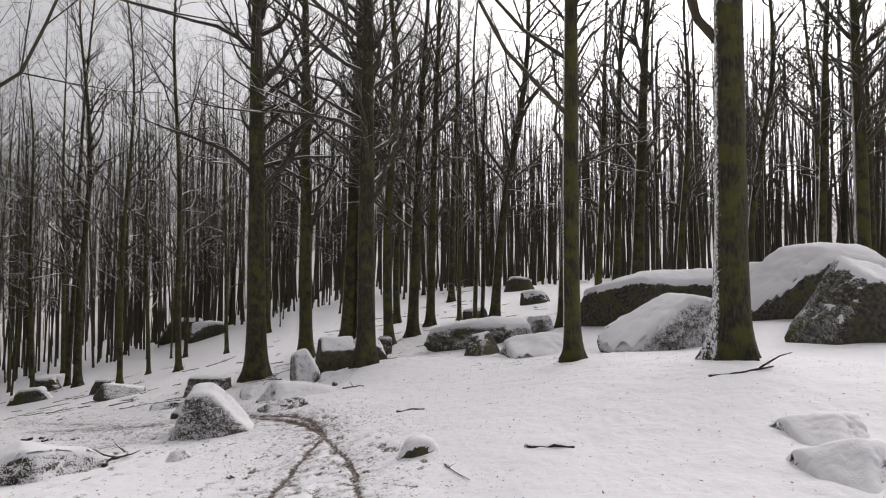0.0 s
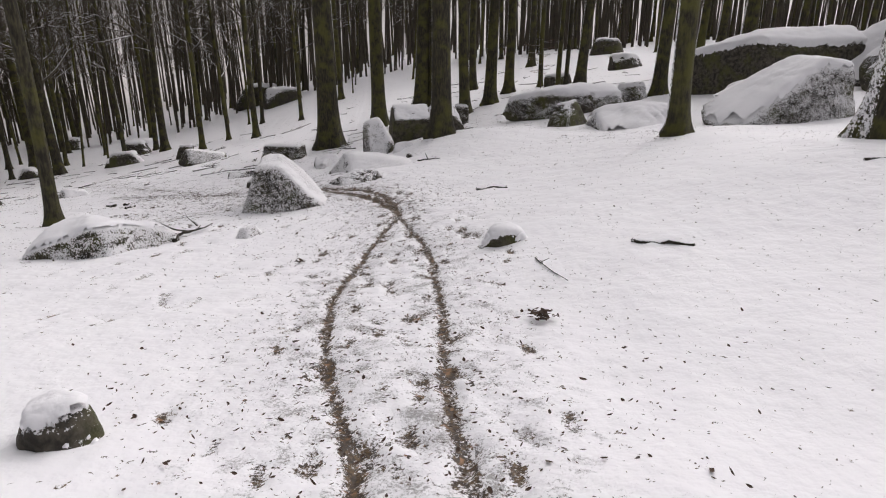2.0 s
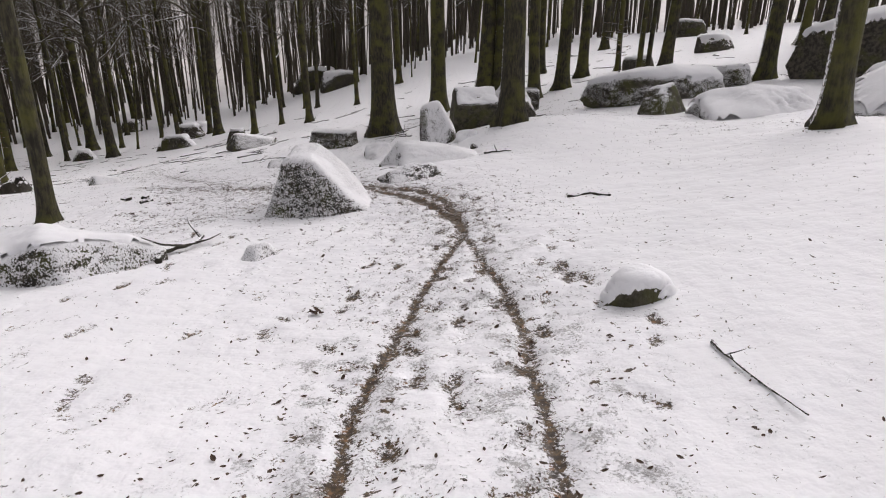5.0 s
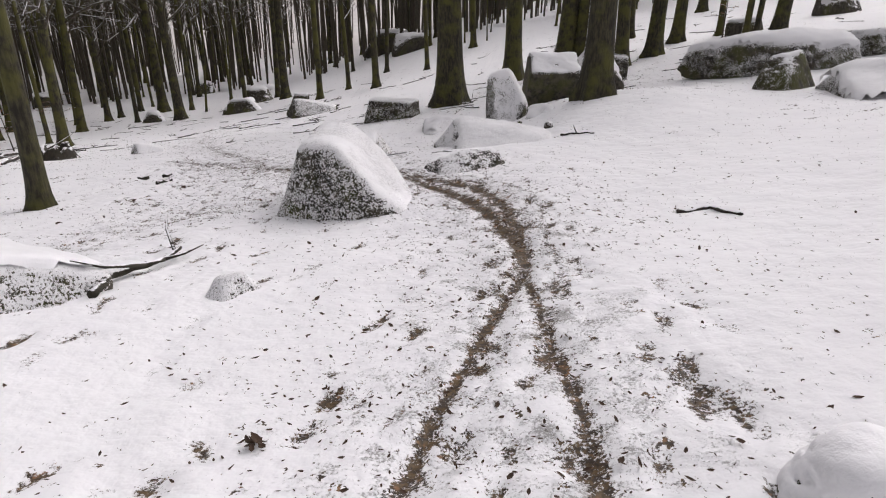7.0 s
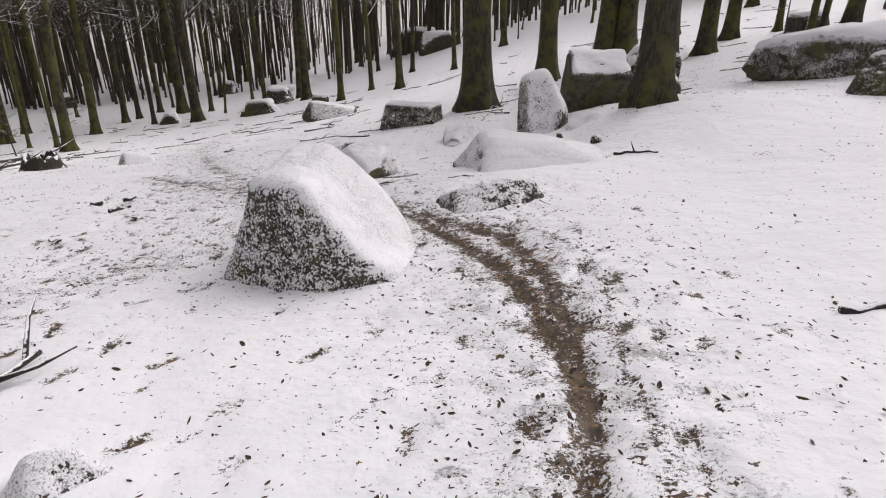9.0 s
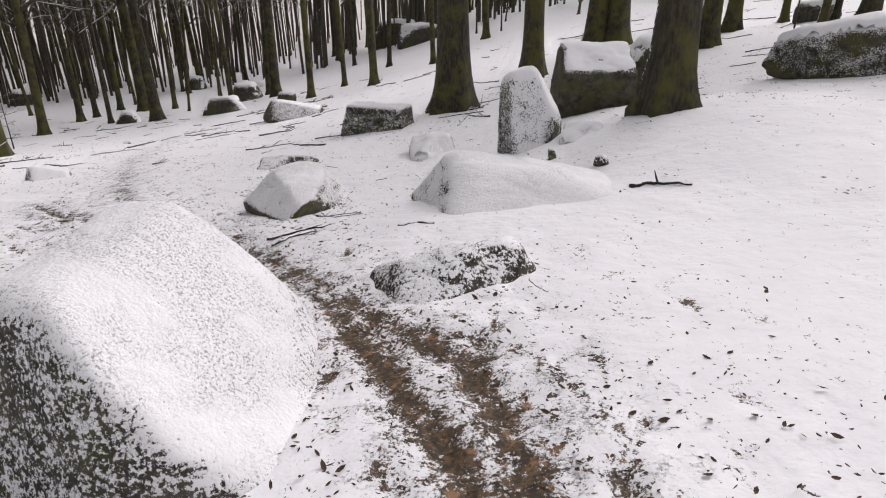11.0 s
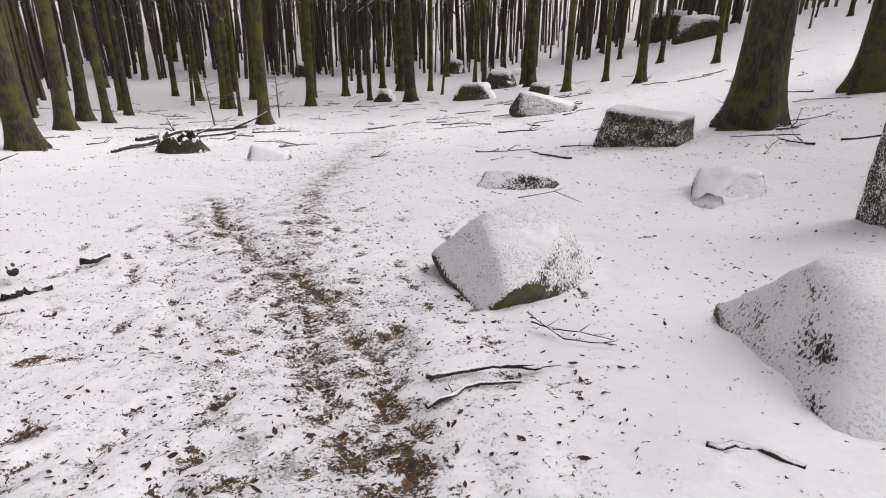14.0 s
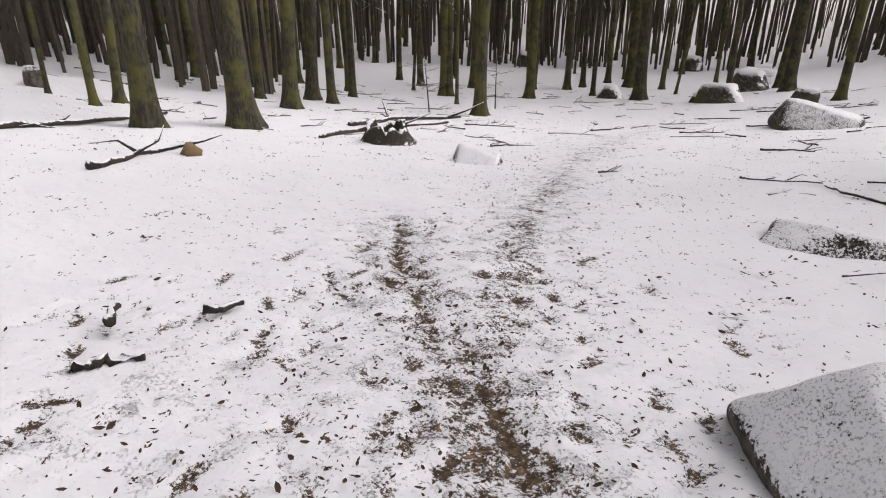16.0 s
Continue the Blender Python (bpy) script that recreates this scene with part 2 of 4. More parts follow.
def tube(verts, faces, path, radii, sides, cap=True):
    """Add a tapered tube along a path to the lists."""
    start = len(verts)
    n = len(path)
    for i, p in enumerate(path):
        a = path[min(i + 1, n - 1)] - path[max(i - 1, 0)]
        a = a.normalized() if a.length > 1e-6 else Vector((0, 0, 1))
        side = a.cross(Vector((0.31, 0.95, 0.02))).normalized()
        if side.length < 0.5:
            side = Vector((1, 0, 0))
        other = a.cross(side)
        for k in range(sides):
            w = 2 * math.pi * k / sides
            verts.append(p + (side * math.cos(w) + other * math.sin(w)) * radii[i])
    for i in range(n - 1):
        for k in range(sides):
            a, c = start + i * sides + k, start + i * sides + (k + 1) % sides
            faces.append((a, c, c + sides, a + sides))
    if cap:
        faces.append(tuple(start + (n - 1) * sides + k for k in range(sides)))
        faces.append(tuple(start + k for k in reversed(range(sides))))


# ---------------- ground ----------------
def steps(lo, hi, fine, outer):
    """Even fine steps from lo to hi, growing ever wider out to +-outer."""
    mid = list(np.arange(lo, hi + fine / 2, fine))
    down, up, w = [], [], fine
    a, c = lo, mid[-1]
    while a > -outer or c < outer:
        w *= 1.11
        a, c = a - w, c + w
        down.append(a)
        up.append(c)
    return np.array(down[::-1] + mid + up)


rng = random.Random(7)
PRINTS = []
for line, count, spread in ((RUT_A, 170, 0.45), (RUT_B, 150, 0.45), (TRAIL, 60, 0.5), (SIDE, 70, 0.35)):
    for _ in range(count):
        i = rng.randrange(len(line) - 1)
        k = rng.random()
        (ax, ay), (bx, by) = line[i], line[i + 1]
        PRINTS.append((ax + (bx - ax) * k + rng.gauss(0, spread), ay + (by - ay) * k + rng.gauss(0, spread), math.atan2(by - ay, bx - ax) + rng.gauss(0, 0.3), rng.uniform(0.4, 1)))
for _ in range(190):
    PRINTS.append((rng.uniform(-4.2, 1.8), rng.uniform(0.5, 10), rng.uniform(1.0, 2.2), rng.uniform(0.2, 0.95)))
for _ in range(210):
    PRINTS.append((rng.uniform(-6.5, -1.6), rng.uniform(8, 14), rng.uniform(1.2, 2.9), rng.uniform(0.3, 1.0)))


def build_ground():
    xs, ys = steps(-6.5, 6.5, 0.05, 420), steps(-3.5, 14.5, 0.05, 420)
    gx, gy = np.meshgrid(xs, ys)
    x, y = gx.ravel(), gy.ravel()
    z = rise(x, y)
    near = (np.abs(x) < 40) & (np.abs(y - 8) < 40)
    lump = np.zeros_like(z)
    idx = np.where(near)[0]
    lump[idx] = [0.05 * noise.noise((a * 0.7, b * 0.7, 0.3)) + 0.022 * noise.noise((a * 2.6, b * 2.6, 4.0)) + 0.010 * noise.noise((a * 8, b * 8, 9.0)) for a, b in zip(x[idx], y[idx])]
    z = z + lump
    da, db, dc, dt, ds = (off_line(x, y, line) for line in (RUT_A, RUT_B, RUT_C, TRAIL, SIDE))
    wide = 0.055 + 0.075 * np.clip((y - 5.0) / 2.5, 0, 1) - 0.04 * np.clip((y - 10.0) / 2.0, 0, 1)
    past = np.clip((y - 8.0) / 1.5, 0, 1)
    patch = 0.5 + 0.5 * np.sin(4.1 * y + 2.3 * np.sin(1.7 * x)) * np.sin(9.7 * y + 3 * x)
    rut = np.maximum((1 - past * (0.08 + 0.3 * patch)) * np.exp(-(da / (wide * (1 - 0.35 * past))) ** 2), (0.95 - 0.45 * past * patch) * np.exp(-(db / wide) ** 2))
    mud = np.maximum(rut, 0.62 * np.exp(-(dc / 0.05) ** 2))
    between = np.exp(-(np.minimum(da, db) / 0.32) ** 2)
    mud = np.maximum(mud, 0.50 * between * np.clip((y - 3.5) / 3, 0, 1))
    mud = np.maximum(mud, 0.55 * np.exp(-(dt / 0.28) ** 2))
    mud = np.maximum(mud, 0.38 * np.exp(-(ds / 0.22) ** 2))
    trod = np.maximum(np.exp(-(np.minimum(da, db) / 0.75) ** 2), 0.9 * np.exp(-(np.minimum(dt, ds) / 0.8) ** 2))
    trod = np.maximum(trod, 0.8 * np.exp(-(((x + 4.0) / 1.9) ** 2 + ((y - 10.8) / 2.2) ** 2)))
    z = z - 0.035 * rut
    for px, py, way, depth in PRINTS:
        sel = np.where((np.abs(x - px) < 0.3) & (np.abs(y - py) < 0.3))[0]
        if not len(sel):
            continue
        ox, oy = x[sel] - px, y[sel] - py
        along, across = ox * math.cos(way) + oy * math.sin(way), -ox * math.sin(way) + oy * math.cos(way)
        mark = np.exp(-((along / 0.13) ** 4 + (across / 0.052) ** 4))
        z[sel] -= 0.028 * depth * mark
        mud[sel] = np.maximum(mud[sel], mark * (0.44 + 0.36 * depth * (depth > 0.7)))
    n, rows = len(xs), len(ys)
    i = (np.arange(rows - 1)[:, None] * n + np.arange(n - 1)[None, :]).ravel()
    faces = np.stack([i, i + 1, i + n + 1, i + n], 1)
    me = bpy.data.meshes.new("ground")
    me.vertices.add(len(x))
    me.vertices.foreach_set("co", np.stack([x, y, z], 1).ravel())
    me.loops.add(faces.size)
    me.loops.foreach_set("vertex_index", faces.ravel())
    me.polygons.add(len(faces))
    me.polygons.foreach_set("loop_start", np.arange(len(faces)) * 4)
    me.polygons.foreach_set("use_smooth", np.ones(len(faces), bool))
    me.update()
    for name, values in (("mud", mud), ("trod", trod)):
        me.attributes.new(name, "FLOAT", "POINT").data.foreach_set("value", values.astype(np.float32))
    me.materials.append(M_GROUND)
    tagged(new("ground", me), "snow-covered forest hillside with muddy trodden ruts", "ground", kind="structure")


build_ground()


# ---------------- rocks ----------------
def rock_mesh(seed, half, planes=(), sub=5, knob=14.0, rough=0.05, lift=0.0):
    """A worn boulder: the inside of some planes, its edges rounded, its faces uneven. half: half its length, depth, height."""
    r = random.Random(seed)
    if not planes:
        planes = []
        for k in range(9):
            a = 2 * math.pi * (k + r.uniform(-0.3, 0.3)) / 9
            planes.append((math.cos(a), math.sin(a), r.uniform(-0.1, 0.5), r.uniform(0.78, 1.0)))
        planes += [(r.uniform(-0.25, 0.25), r.uniform(-0.25, 0.25), 1, r.uniform(0.85, 1.0)), (r.uniform(-0.7, 0.7), r.uniform(-0.7, 0.7), 0.8, 1.0)]
    planes = [(Vector(p[:3]).normalized(), p[3]) for p in planes] + [(Vector((0, 0, -1)), 1.0)]
    bm = bmesh.new()
    bmesh.ops.create_icosphere(bm, subdivisions=sub, radius=1)
    o = Vector((seed * 3.7, seed * 1.3, seed * 2.1))
    size = max(half)
    for v in bm.verts:
        n = v.co.normalized()
        s = sum((max(n.dot(p), 0) / d) ** knob for p, d in planes) ** (-1 / knob)
        s = min(s, 1.9)
        p = Vector((n.x * s * half[0], n.y * s * half[1], n.z * s * half[2]))
        w = p * (1.6 / max(size, 0.3)) + o
        p += n * size * rough * (noise.noise(w) * 1.3 + 0.5 * noise.noise(w * 3.1) + 0.22 * noise.noise(w * 8))
        p.z += lift
        v.co = p
    return bm


def cap_from(bm, thick, up=0.55):
    """The snow that lies on the upward faces of a rock: lifted, thinning out to its edges."""
    bm.normal_update()
    kept = {v: min(max((v.normal.z - up + 0.16 * noise.noise(v.co * 4.0) + 0.10 * noise.noise(v.co * 13.0)) / 0.28, -0.3), 1.0) for v in bm.verts}
    idx, verts, faces = {}, [], []
    for f in bm.faces:
        if max(kept[v] for v in f.verts) > 0 and all(kept[v] > -0.29 for v in f.verts):
            row = []
            for v in f.verts:
                if v not in idx:
                    idx[v] = len(verts)
                    k = kept[v]
                    t = thick * (math.sqrt(max(k, 0)) * 1.0 + 0.25 * noise.noise(v.co * 3.0) * max(k, 0)) if k > 0 else -0.02
                    verts.append(v.co + Vector((0, 0, 1)) * t * 0.8 + v.normal * t * 0.3)
                row.append(idx[v])
            faces.append(row)
    return verts, faces


def boulder(front, width, height, yaw, label, depth=None, planes=(), seed=1, thick=0.05, up=0.6, sub=5, knob=14.0, rough=0.05, bare=False, sink=0.35, mid=False, snowy=False, name="boulder", group="granite boulders"):
    """A rock whose front foot is at a place, facing back along a bearing."""
    depth = depth or width * 0.8
    yr = radians(yaw)
    cx, cy = front[0] - math.sin(yr) * depth * 0.42, front[1] + math.cos(yr) * depth * 0.42
    z = gz(*front[:2])
    hz = height * (1 + sink) / 2
    bm = rock_mesh(seed, (width / 2, depth / 2, hz), planes, sub, knob, rough)
    ob = thing(name, pose(cx, cy, z + height - hz - thick * 0.7, 0, 0, yaw), label, "boulder", group)
    me = bpy.data.meshes.new("rock")
    bm.to_mesh(me)
    me.materials.append(M_ROCK_SNOWY if snowy else M_ROCK_MID if mid else M_ROCK_BARE if bare else M_ROCK)
    me.polygons.foreach_set("use_smooth", [True] * len(me.polygons))
    child("rock", me, ob)
    verts, faces = cap_from(bm, thick, up) if thick >= 0.03 else ([], [])
    bm.free()
    if faces:
        child("snow_cap", mesh_of("snow_cap", verts, faces, M_SNOW), ob, "soft white snow cap")
    return ob


def hewn(at, planes, label, seed, material, sub=6, knob=16.0, rough=0.02, cap=0.0, up=0.8):
    """A rock cut by planes given by normal and distance in metres from its middle."""
    bm = rock_mesh(seed, (1, 1, 1), planes, sub, knob, rough)
    ob = thing("boulder", pose(at[0], at[1], at[2]), label, "boulder", "granite boulders")
    me = bpy.data.meshes.new("rock")
    bm.to_mesh(me)
    me.materials.append(material)
    me.polygons.foreach_set("use_smooth", [True] * len(me.polygons))
    child("rock", me, ob)
    if cap:
        verts, faces = cap_from(bm, cap, up)
        child("snow_cap", mesh_of("snow_cap", verts, faces, M_SNOW), ob, "soft white snow cap")
    bm.free()
    return ob


# the pointed boulder beside the ruts
WEDGE = [(-0.97, -0.2, 0.2, 0.92), (0.05, -0.72, 0.68, 0.72), (0.42, 0.0, 0.9, 0.62), (0, 0.9, 0.4, 0.8), (-0.1, 0, 1, 0.95), (1, 0, 0.1, 1.0)]
BOX = [(-1, -0.15, 0.12, 0.9), (0.05, -1, 0.1, 0.75), (1, 0, 0.05, 0.95), (0, 1, 0.1, 0.8), (0.03, 0.12, 1, 0.85)]
TALL = [(-0.95, -0.2, 0.02, 0.8), (0.0, -0.85, 0.5, 0.72), (0.72, -0.1, 0.62, 0.66), (0.9, -0.3, -0.25, 0.85), (0, 1, 0.1, 0.8), (-0.2, 0.1, 1, 0.95)]
TRI = [(-0.72, -0.5, 0.55, 0.66), (0.78, -0.5, 0.35, 0.66), (0.05, -0.62, 0.8, 0.74), (0, 1, 0.2, 0.8), (-0.2, 0.1, 1, 0.88), (-0.9, 0.2, 0.3, 0.85)]
OVERHANG = [(0.0, -0.85, -0.35, 0.72), (0.0, -0.55, 0.85, 0.75), (-1, 0, 0.1, 0.9), (1, 0, 0.1, 0.9), (0, 1, 0.1, 0.9), (0, 0.1, 1, 0.9)]
SLAB = [(-0.6, -0.3, 0.8, 0.7), (0.5, -0.6, 0.5, 0.8), (0, 0.6, 0.8, 0.7), (0, 0, 1, 0.85), (1, 0, 0.2, 0.95), (-1, 0, 0.1, 1.0)]
BIG = [(-0.85, -0.5, 0.1, 0.85), (0.0, -0.9, 0.1, 0.8), (0.0, -0.45, 0.9, 0.78), (0.9, 0, 0.1, 0.95), (0, 1, 0.1, 0.9), (-0.45, 0, 0.9, 0.8), (0, 0.1, 1, 0.8)]

hewn((-1.3, 7.85, 0.5), [(-0.33, -0.91, 0.25, 0.59), (-0.94, -0.03, 0.35, 0.60), (0.36, -0.91, 0.19, 0.76), (0.68, 0.02, 0.72, 0.38), (0.85, 0.30, 0.39, 0.60), (0.40, 0.72, 0.57, 0.74), (-0.30, 0.85, 0.43, 0.88), (-0.05, -0.05, 0.99, 0.535)], "pointed mossy granite boulder dusted with snow", 3, M_ROCK_MID, 7, 13.0, 0.026)
boulder((-3.42, 3.95), 1.35, 0.48, -8, "low mossy boulder under a thick snow cap", 1.0, [(-0.5, -0.25, 0.8, 0.62), (0.9, -0.35, 0.2, 0.8), (0.1, -0.95, 0.15, 0.75), (0.1, 0.5, 0.8, 0.75), (0.15, 0, 1, 0.85), (-1, 0, 0.1, 1.0)], 5, 0.045, 0.62, 5, sink=0.5)
hewn((-2.3, 12.4, -0.35), [(0.10, -0.16, 0.98, 0.345), (-0.56, -0.60, 0.58, 0.35), (0.90, 0.03, 0.43, 0.45), (0.04, 0.90, 0.42, 0.5), (-0.67, 0.4, 0.62, 0.42), (-0.62, -0.66, -0.42, 0.44), (0.80, -0.42, -0.42, 0.50)], "angular mossy rock with snowy facets beside the ruts", 8, M_ROCK_MID, 6, 18.0, 0.026)
boulder((0.45, 10.98), 1.80, 0.36, 4, "long wedge-shaped rock mostly buried in snow", 1.2, WEDGE, 11, 0.0, 0.6, 5, 11, 0.05, sink=1.0)
boulder((0.20, 9.12), 0.88, 0.25, 30, "flat low rock dusted with snow", 0.55, [(-0.45, -0.45, 0.8, 0.72), (0.2, -0.85, 0.55, 0.75), (0, 0.6, 0.8, 0.7), (0.1, 0, 1, 0.9), (1, 0, 0.2, 0.95), (-1, 0, 0.5, 1.0)], 13, 0.0, 0.9, 5, 8, 0.09, sink=0.9, bare=True)
boulder((0.52, 14.55), 0.98, 1.16, 8, "tall upright leaning rock, snowy with mossy foot", 0.7, TALL, 15, 0.0, 0.75, 5, 8, 0.03, sink=0.3, snowy=True)
boulder((1.62, 16.7), 1.45, 1.15, 8, "dark undercut boulder with snow on top", 1.2, OVERHANG, 17, 0.04, 0.62, 5, 16, 0.04, True, sink=0.25)
boulder((2.75, 17.5), 1.35, 1.1, 8, "dark blocky boulder with a snowy shoulder", 1.1, [(0, -0.9, 0.1, 0.8), (0.6, -0.3, 0.7, 0.7), (-0.7, 0, 0.6, 0.8), (1, 0, 0, 0.95), (0, 1, 0, 1), (0, 0, 1, 0.9)], 19, 0.05, 0.6, 5, 16, 0.04, True, sink=0.25)
boulder((-3.28, 19.9), 1.66, 0.64, -8, "square granite block with snow on its top", 1.3, BOX, 21, 0.0, 0.75, 5, 24, 0.03, sink=0.3, mid=True)
boulder((-8.2, 28.0), 2.0, 0.66, 12, "dark wedge of rock streaked with snow", 1.0, WEDGE, 23, 0.0, 0.8, 4, 18, 0.03, sink=0.3, bare=True)
boulder((-1.15, 15.9), 0.78, 0.36, 8, "low rounded rock under snow", 0.6, SLAB, 25, 0.05, 0.6, 4, sink=0.6)
boulder((-3.67, 15.65), 1.05, 0.22, 8, "thin low slab breaking through the snow", 0.4, SLAB, 27, 0.0, 0.9, 4, sink=1.0, bare=True)
boulder((1.18, 14.25), 0.58, 0.22, -8, "small flat stone capped with snow", 0.4, SLAB, 29, 0.05, 0.5, 4, sink=0.8)
boulder((3.83, 21.64), 0.65, 0.84, 6, "upright rock behind a trunk, grey with snow", 0.6, BOX, 31, 0.03, 0.7, 4, sink=0.3)
boulder((7.65, 18.16), 3.33, 1.13, 0, "long dark boulder with rounded snow back", 1.6, BIG, 33, 0.09, 0.45, 5, 12, 0.05, sink=0.3, mid=True)
boulder((6.19, 14.78), 1.04, 0.76, 0, "small mossy boulder with a sloping face", 0.7, TRI, 35, 0.03, 0.65, 5, 14, 0.04, True, sink=0.3)
boulder((7.93, 13.06), 2.52, 0.64, -3, "low broad boulder buried in snow", 1.3, SLAB, 37, 0.12, 0.45, 5, sink=0.6)
boulder((10.14, 19.43), 1.31, 0.68, -3, "rounded boulder capped with snow", 0.9, (), 39, 0.07, 0.5, 4, sink=0.4)
boulder((14.58, 16.52), 4.45, 2.22, -11, "huge flat-topped boulder under thick snow", 2.8, BIG, 41, 0.16, 0.45, 6, 16, 0.03, True, sink=0.2)
boulder((10.92, 12.67), 1.61, 1.05, -11, "rounded boulder with a snow cap and bare side", 1.0, SLAB, 43, 0.10, 0.5, 5, 12, 0.04, True, sink=0.3)
boulder((10.75, 10.44), 2.48, 1.62, -11, "sloping boulder drifted over with snow", 1.6, [(-0.62, -0.2, 0.75, 0.55), (0.1, -0.9, 0.3, 0.8), (1, 0, 0.1, 0.9), (0, 1, 0.2, 0.9), (0.2, 0, 1, 0.85)], 45, 0.10, 0.5, 5, 14, 0.04, sink=0.2)
boulder((18.03, 14.78), 3.56, 2.01, -11, "large dark boulder rising under snow", 2.2, [(-0.75, -0.35, 0.62, 0.66), (0, -0.95, -0.1, 0.8), (0, -0.4, 0.9, 0.8), (1, 0, 0, 1), (0, 1, 0, 1), (0, 0, 1, 0.9)], 47, 0.12, 0.5, 5, 12, 0.04, True, sink=0.2)
boulder((18.26, 12.82), 3.70, 2.60, -11, "large leaning boulder with smooth snow slope", 2.2, [(-0.7, -0.3, 0.65, 0.68), (-0.3, -0.9, -0.2, 0.8), (0, -0.4, 0.9, 0.85), (1, 0, 0, 1), (0, 1, 0, 1), (0, 0, 1, 0.95)], 49, 0.12, 0.5, 5, 12, 0.04, True, sink=0.2)
boulder((14.4, 7.7), 2.20, 1.85, -11, "dark tilted slab of granite edged with snow", 1.4, [(-0.78, -0.3, 0.55, 0.62), (-0.1, -0.95, 0.25, 0.8), (0.2, -0.3, 0.9, 0.9), (1, 0, 0, 1), (0, 1, 0, 1)], 51, 0.05, 0.6, 5, 14, 0.04, True, sink=0.2)
boulder((17.01, 14.04), 1.37, 0.48, -11, "low rock under fresh snow", 0.8, SLAB, 53, 0.08, 0.4, 4, sink=0.5)
boulder((5.8, 0.04), 0.83, 0.25, -12, "low hummock of stone under snow", 0.7, SLAB, 55, 0.06, 0.4, 5, sink=1.2)
boulder((5.1, -0.95), 0.80, 0.34, -12, "rounded hummock under snow with dark flecks", 0.7, SLAB, 57, 0.07, 0.45, 5, sink=1.2)
boulder((1.89, 2.43), 0.49, 0.21, 3, "small mossy stone under a snow cushion", 0.42, (), 59, 0.05, 0.30, 5, 5, 0.05, True, sink=0.6)
boulder((-1.12, -1.35), 0.44, 0.22, -5, "dark mossy clod with snow on top", 0.34, (), 61, 0.05, 0.6, 5, 8, 0.09, True, sink=0.5)
boulder((-9.3, 16.8), 0.75, 0.26, 34, "low mossy rock beside the trail", 0.5, WEDGE, 63, 0.0, 0.9, 4, sink=0.7)
boulder((-1.38, 4.66), 0.32, 0.16, 14, "small flat stone with a dusting of snow", 0.22, TRI, 65, 0.0, 0.7, 4, sink=0.5, mid=True)
boulder((0.76, 13.39), 0.13, 0.12, 12, "fist-sized dark stone lying on the snow", 0.1, (), 67, 0.0, 0.8, 4, 5, 0.12, sink=0.5)
boulder((1.29, 12.54), 0.20, 0.10, 12, "small dark stone with snow", 0.14, (), 69, 0.0, 0.8, 4, 5, 0.12, sink=0.5)
for k, (bx, by, bw, bh) in enumerate(((-17.1, 43.69, 2.0, 1.08), (-11.48, 64.23, 4.5, 2.09), (-16.6, 38.02, 1.1, 0.45), (-17.9, 47.57, 2.2, 0.76), (-23.55, 12.74, 0.8, 0.53), (-15.79, 37.57, 2.2, 0.80), (-10.97, 34.3, 1.1, 0.74), (-37.98, 48.89, 1.9, 1.15), (-8.46, 56.9, 4.0, 1.60), (9.98, 29.41, 1.5, 0.68), (14.49, 31.86, 2.1, 0.81), (17.89, 44.62, 2.7, 1.20), (-27.41, 55.32, 2.2, 1.11), (-22.59, 38.72, 1.6, 0.69))):
    boulder((bx, by), bw, bh, 20 - k * 3, "snow-capped boulder among the trees", bw * 0.7, (), 71 + k, 0.08, 0.55, 4, 10, 0.05, True, sink=0.3)


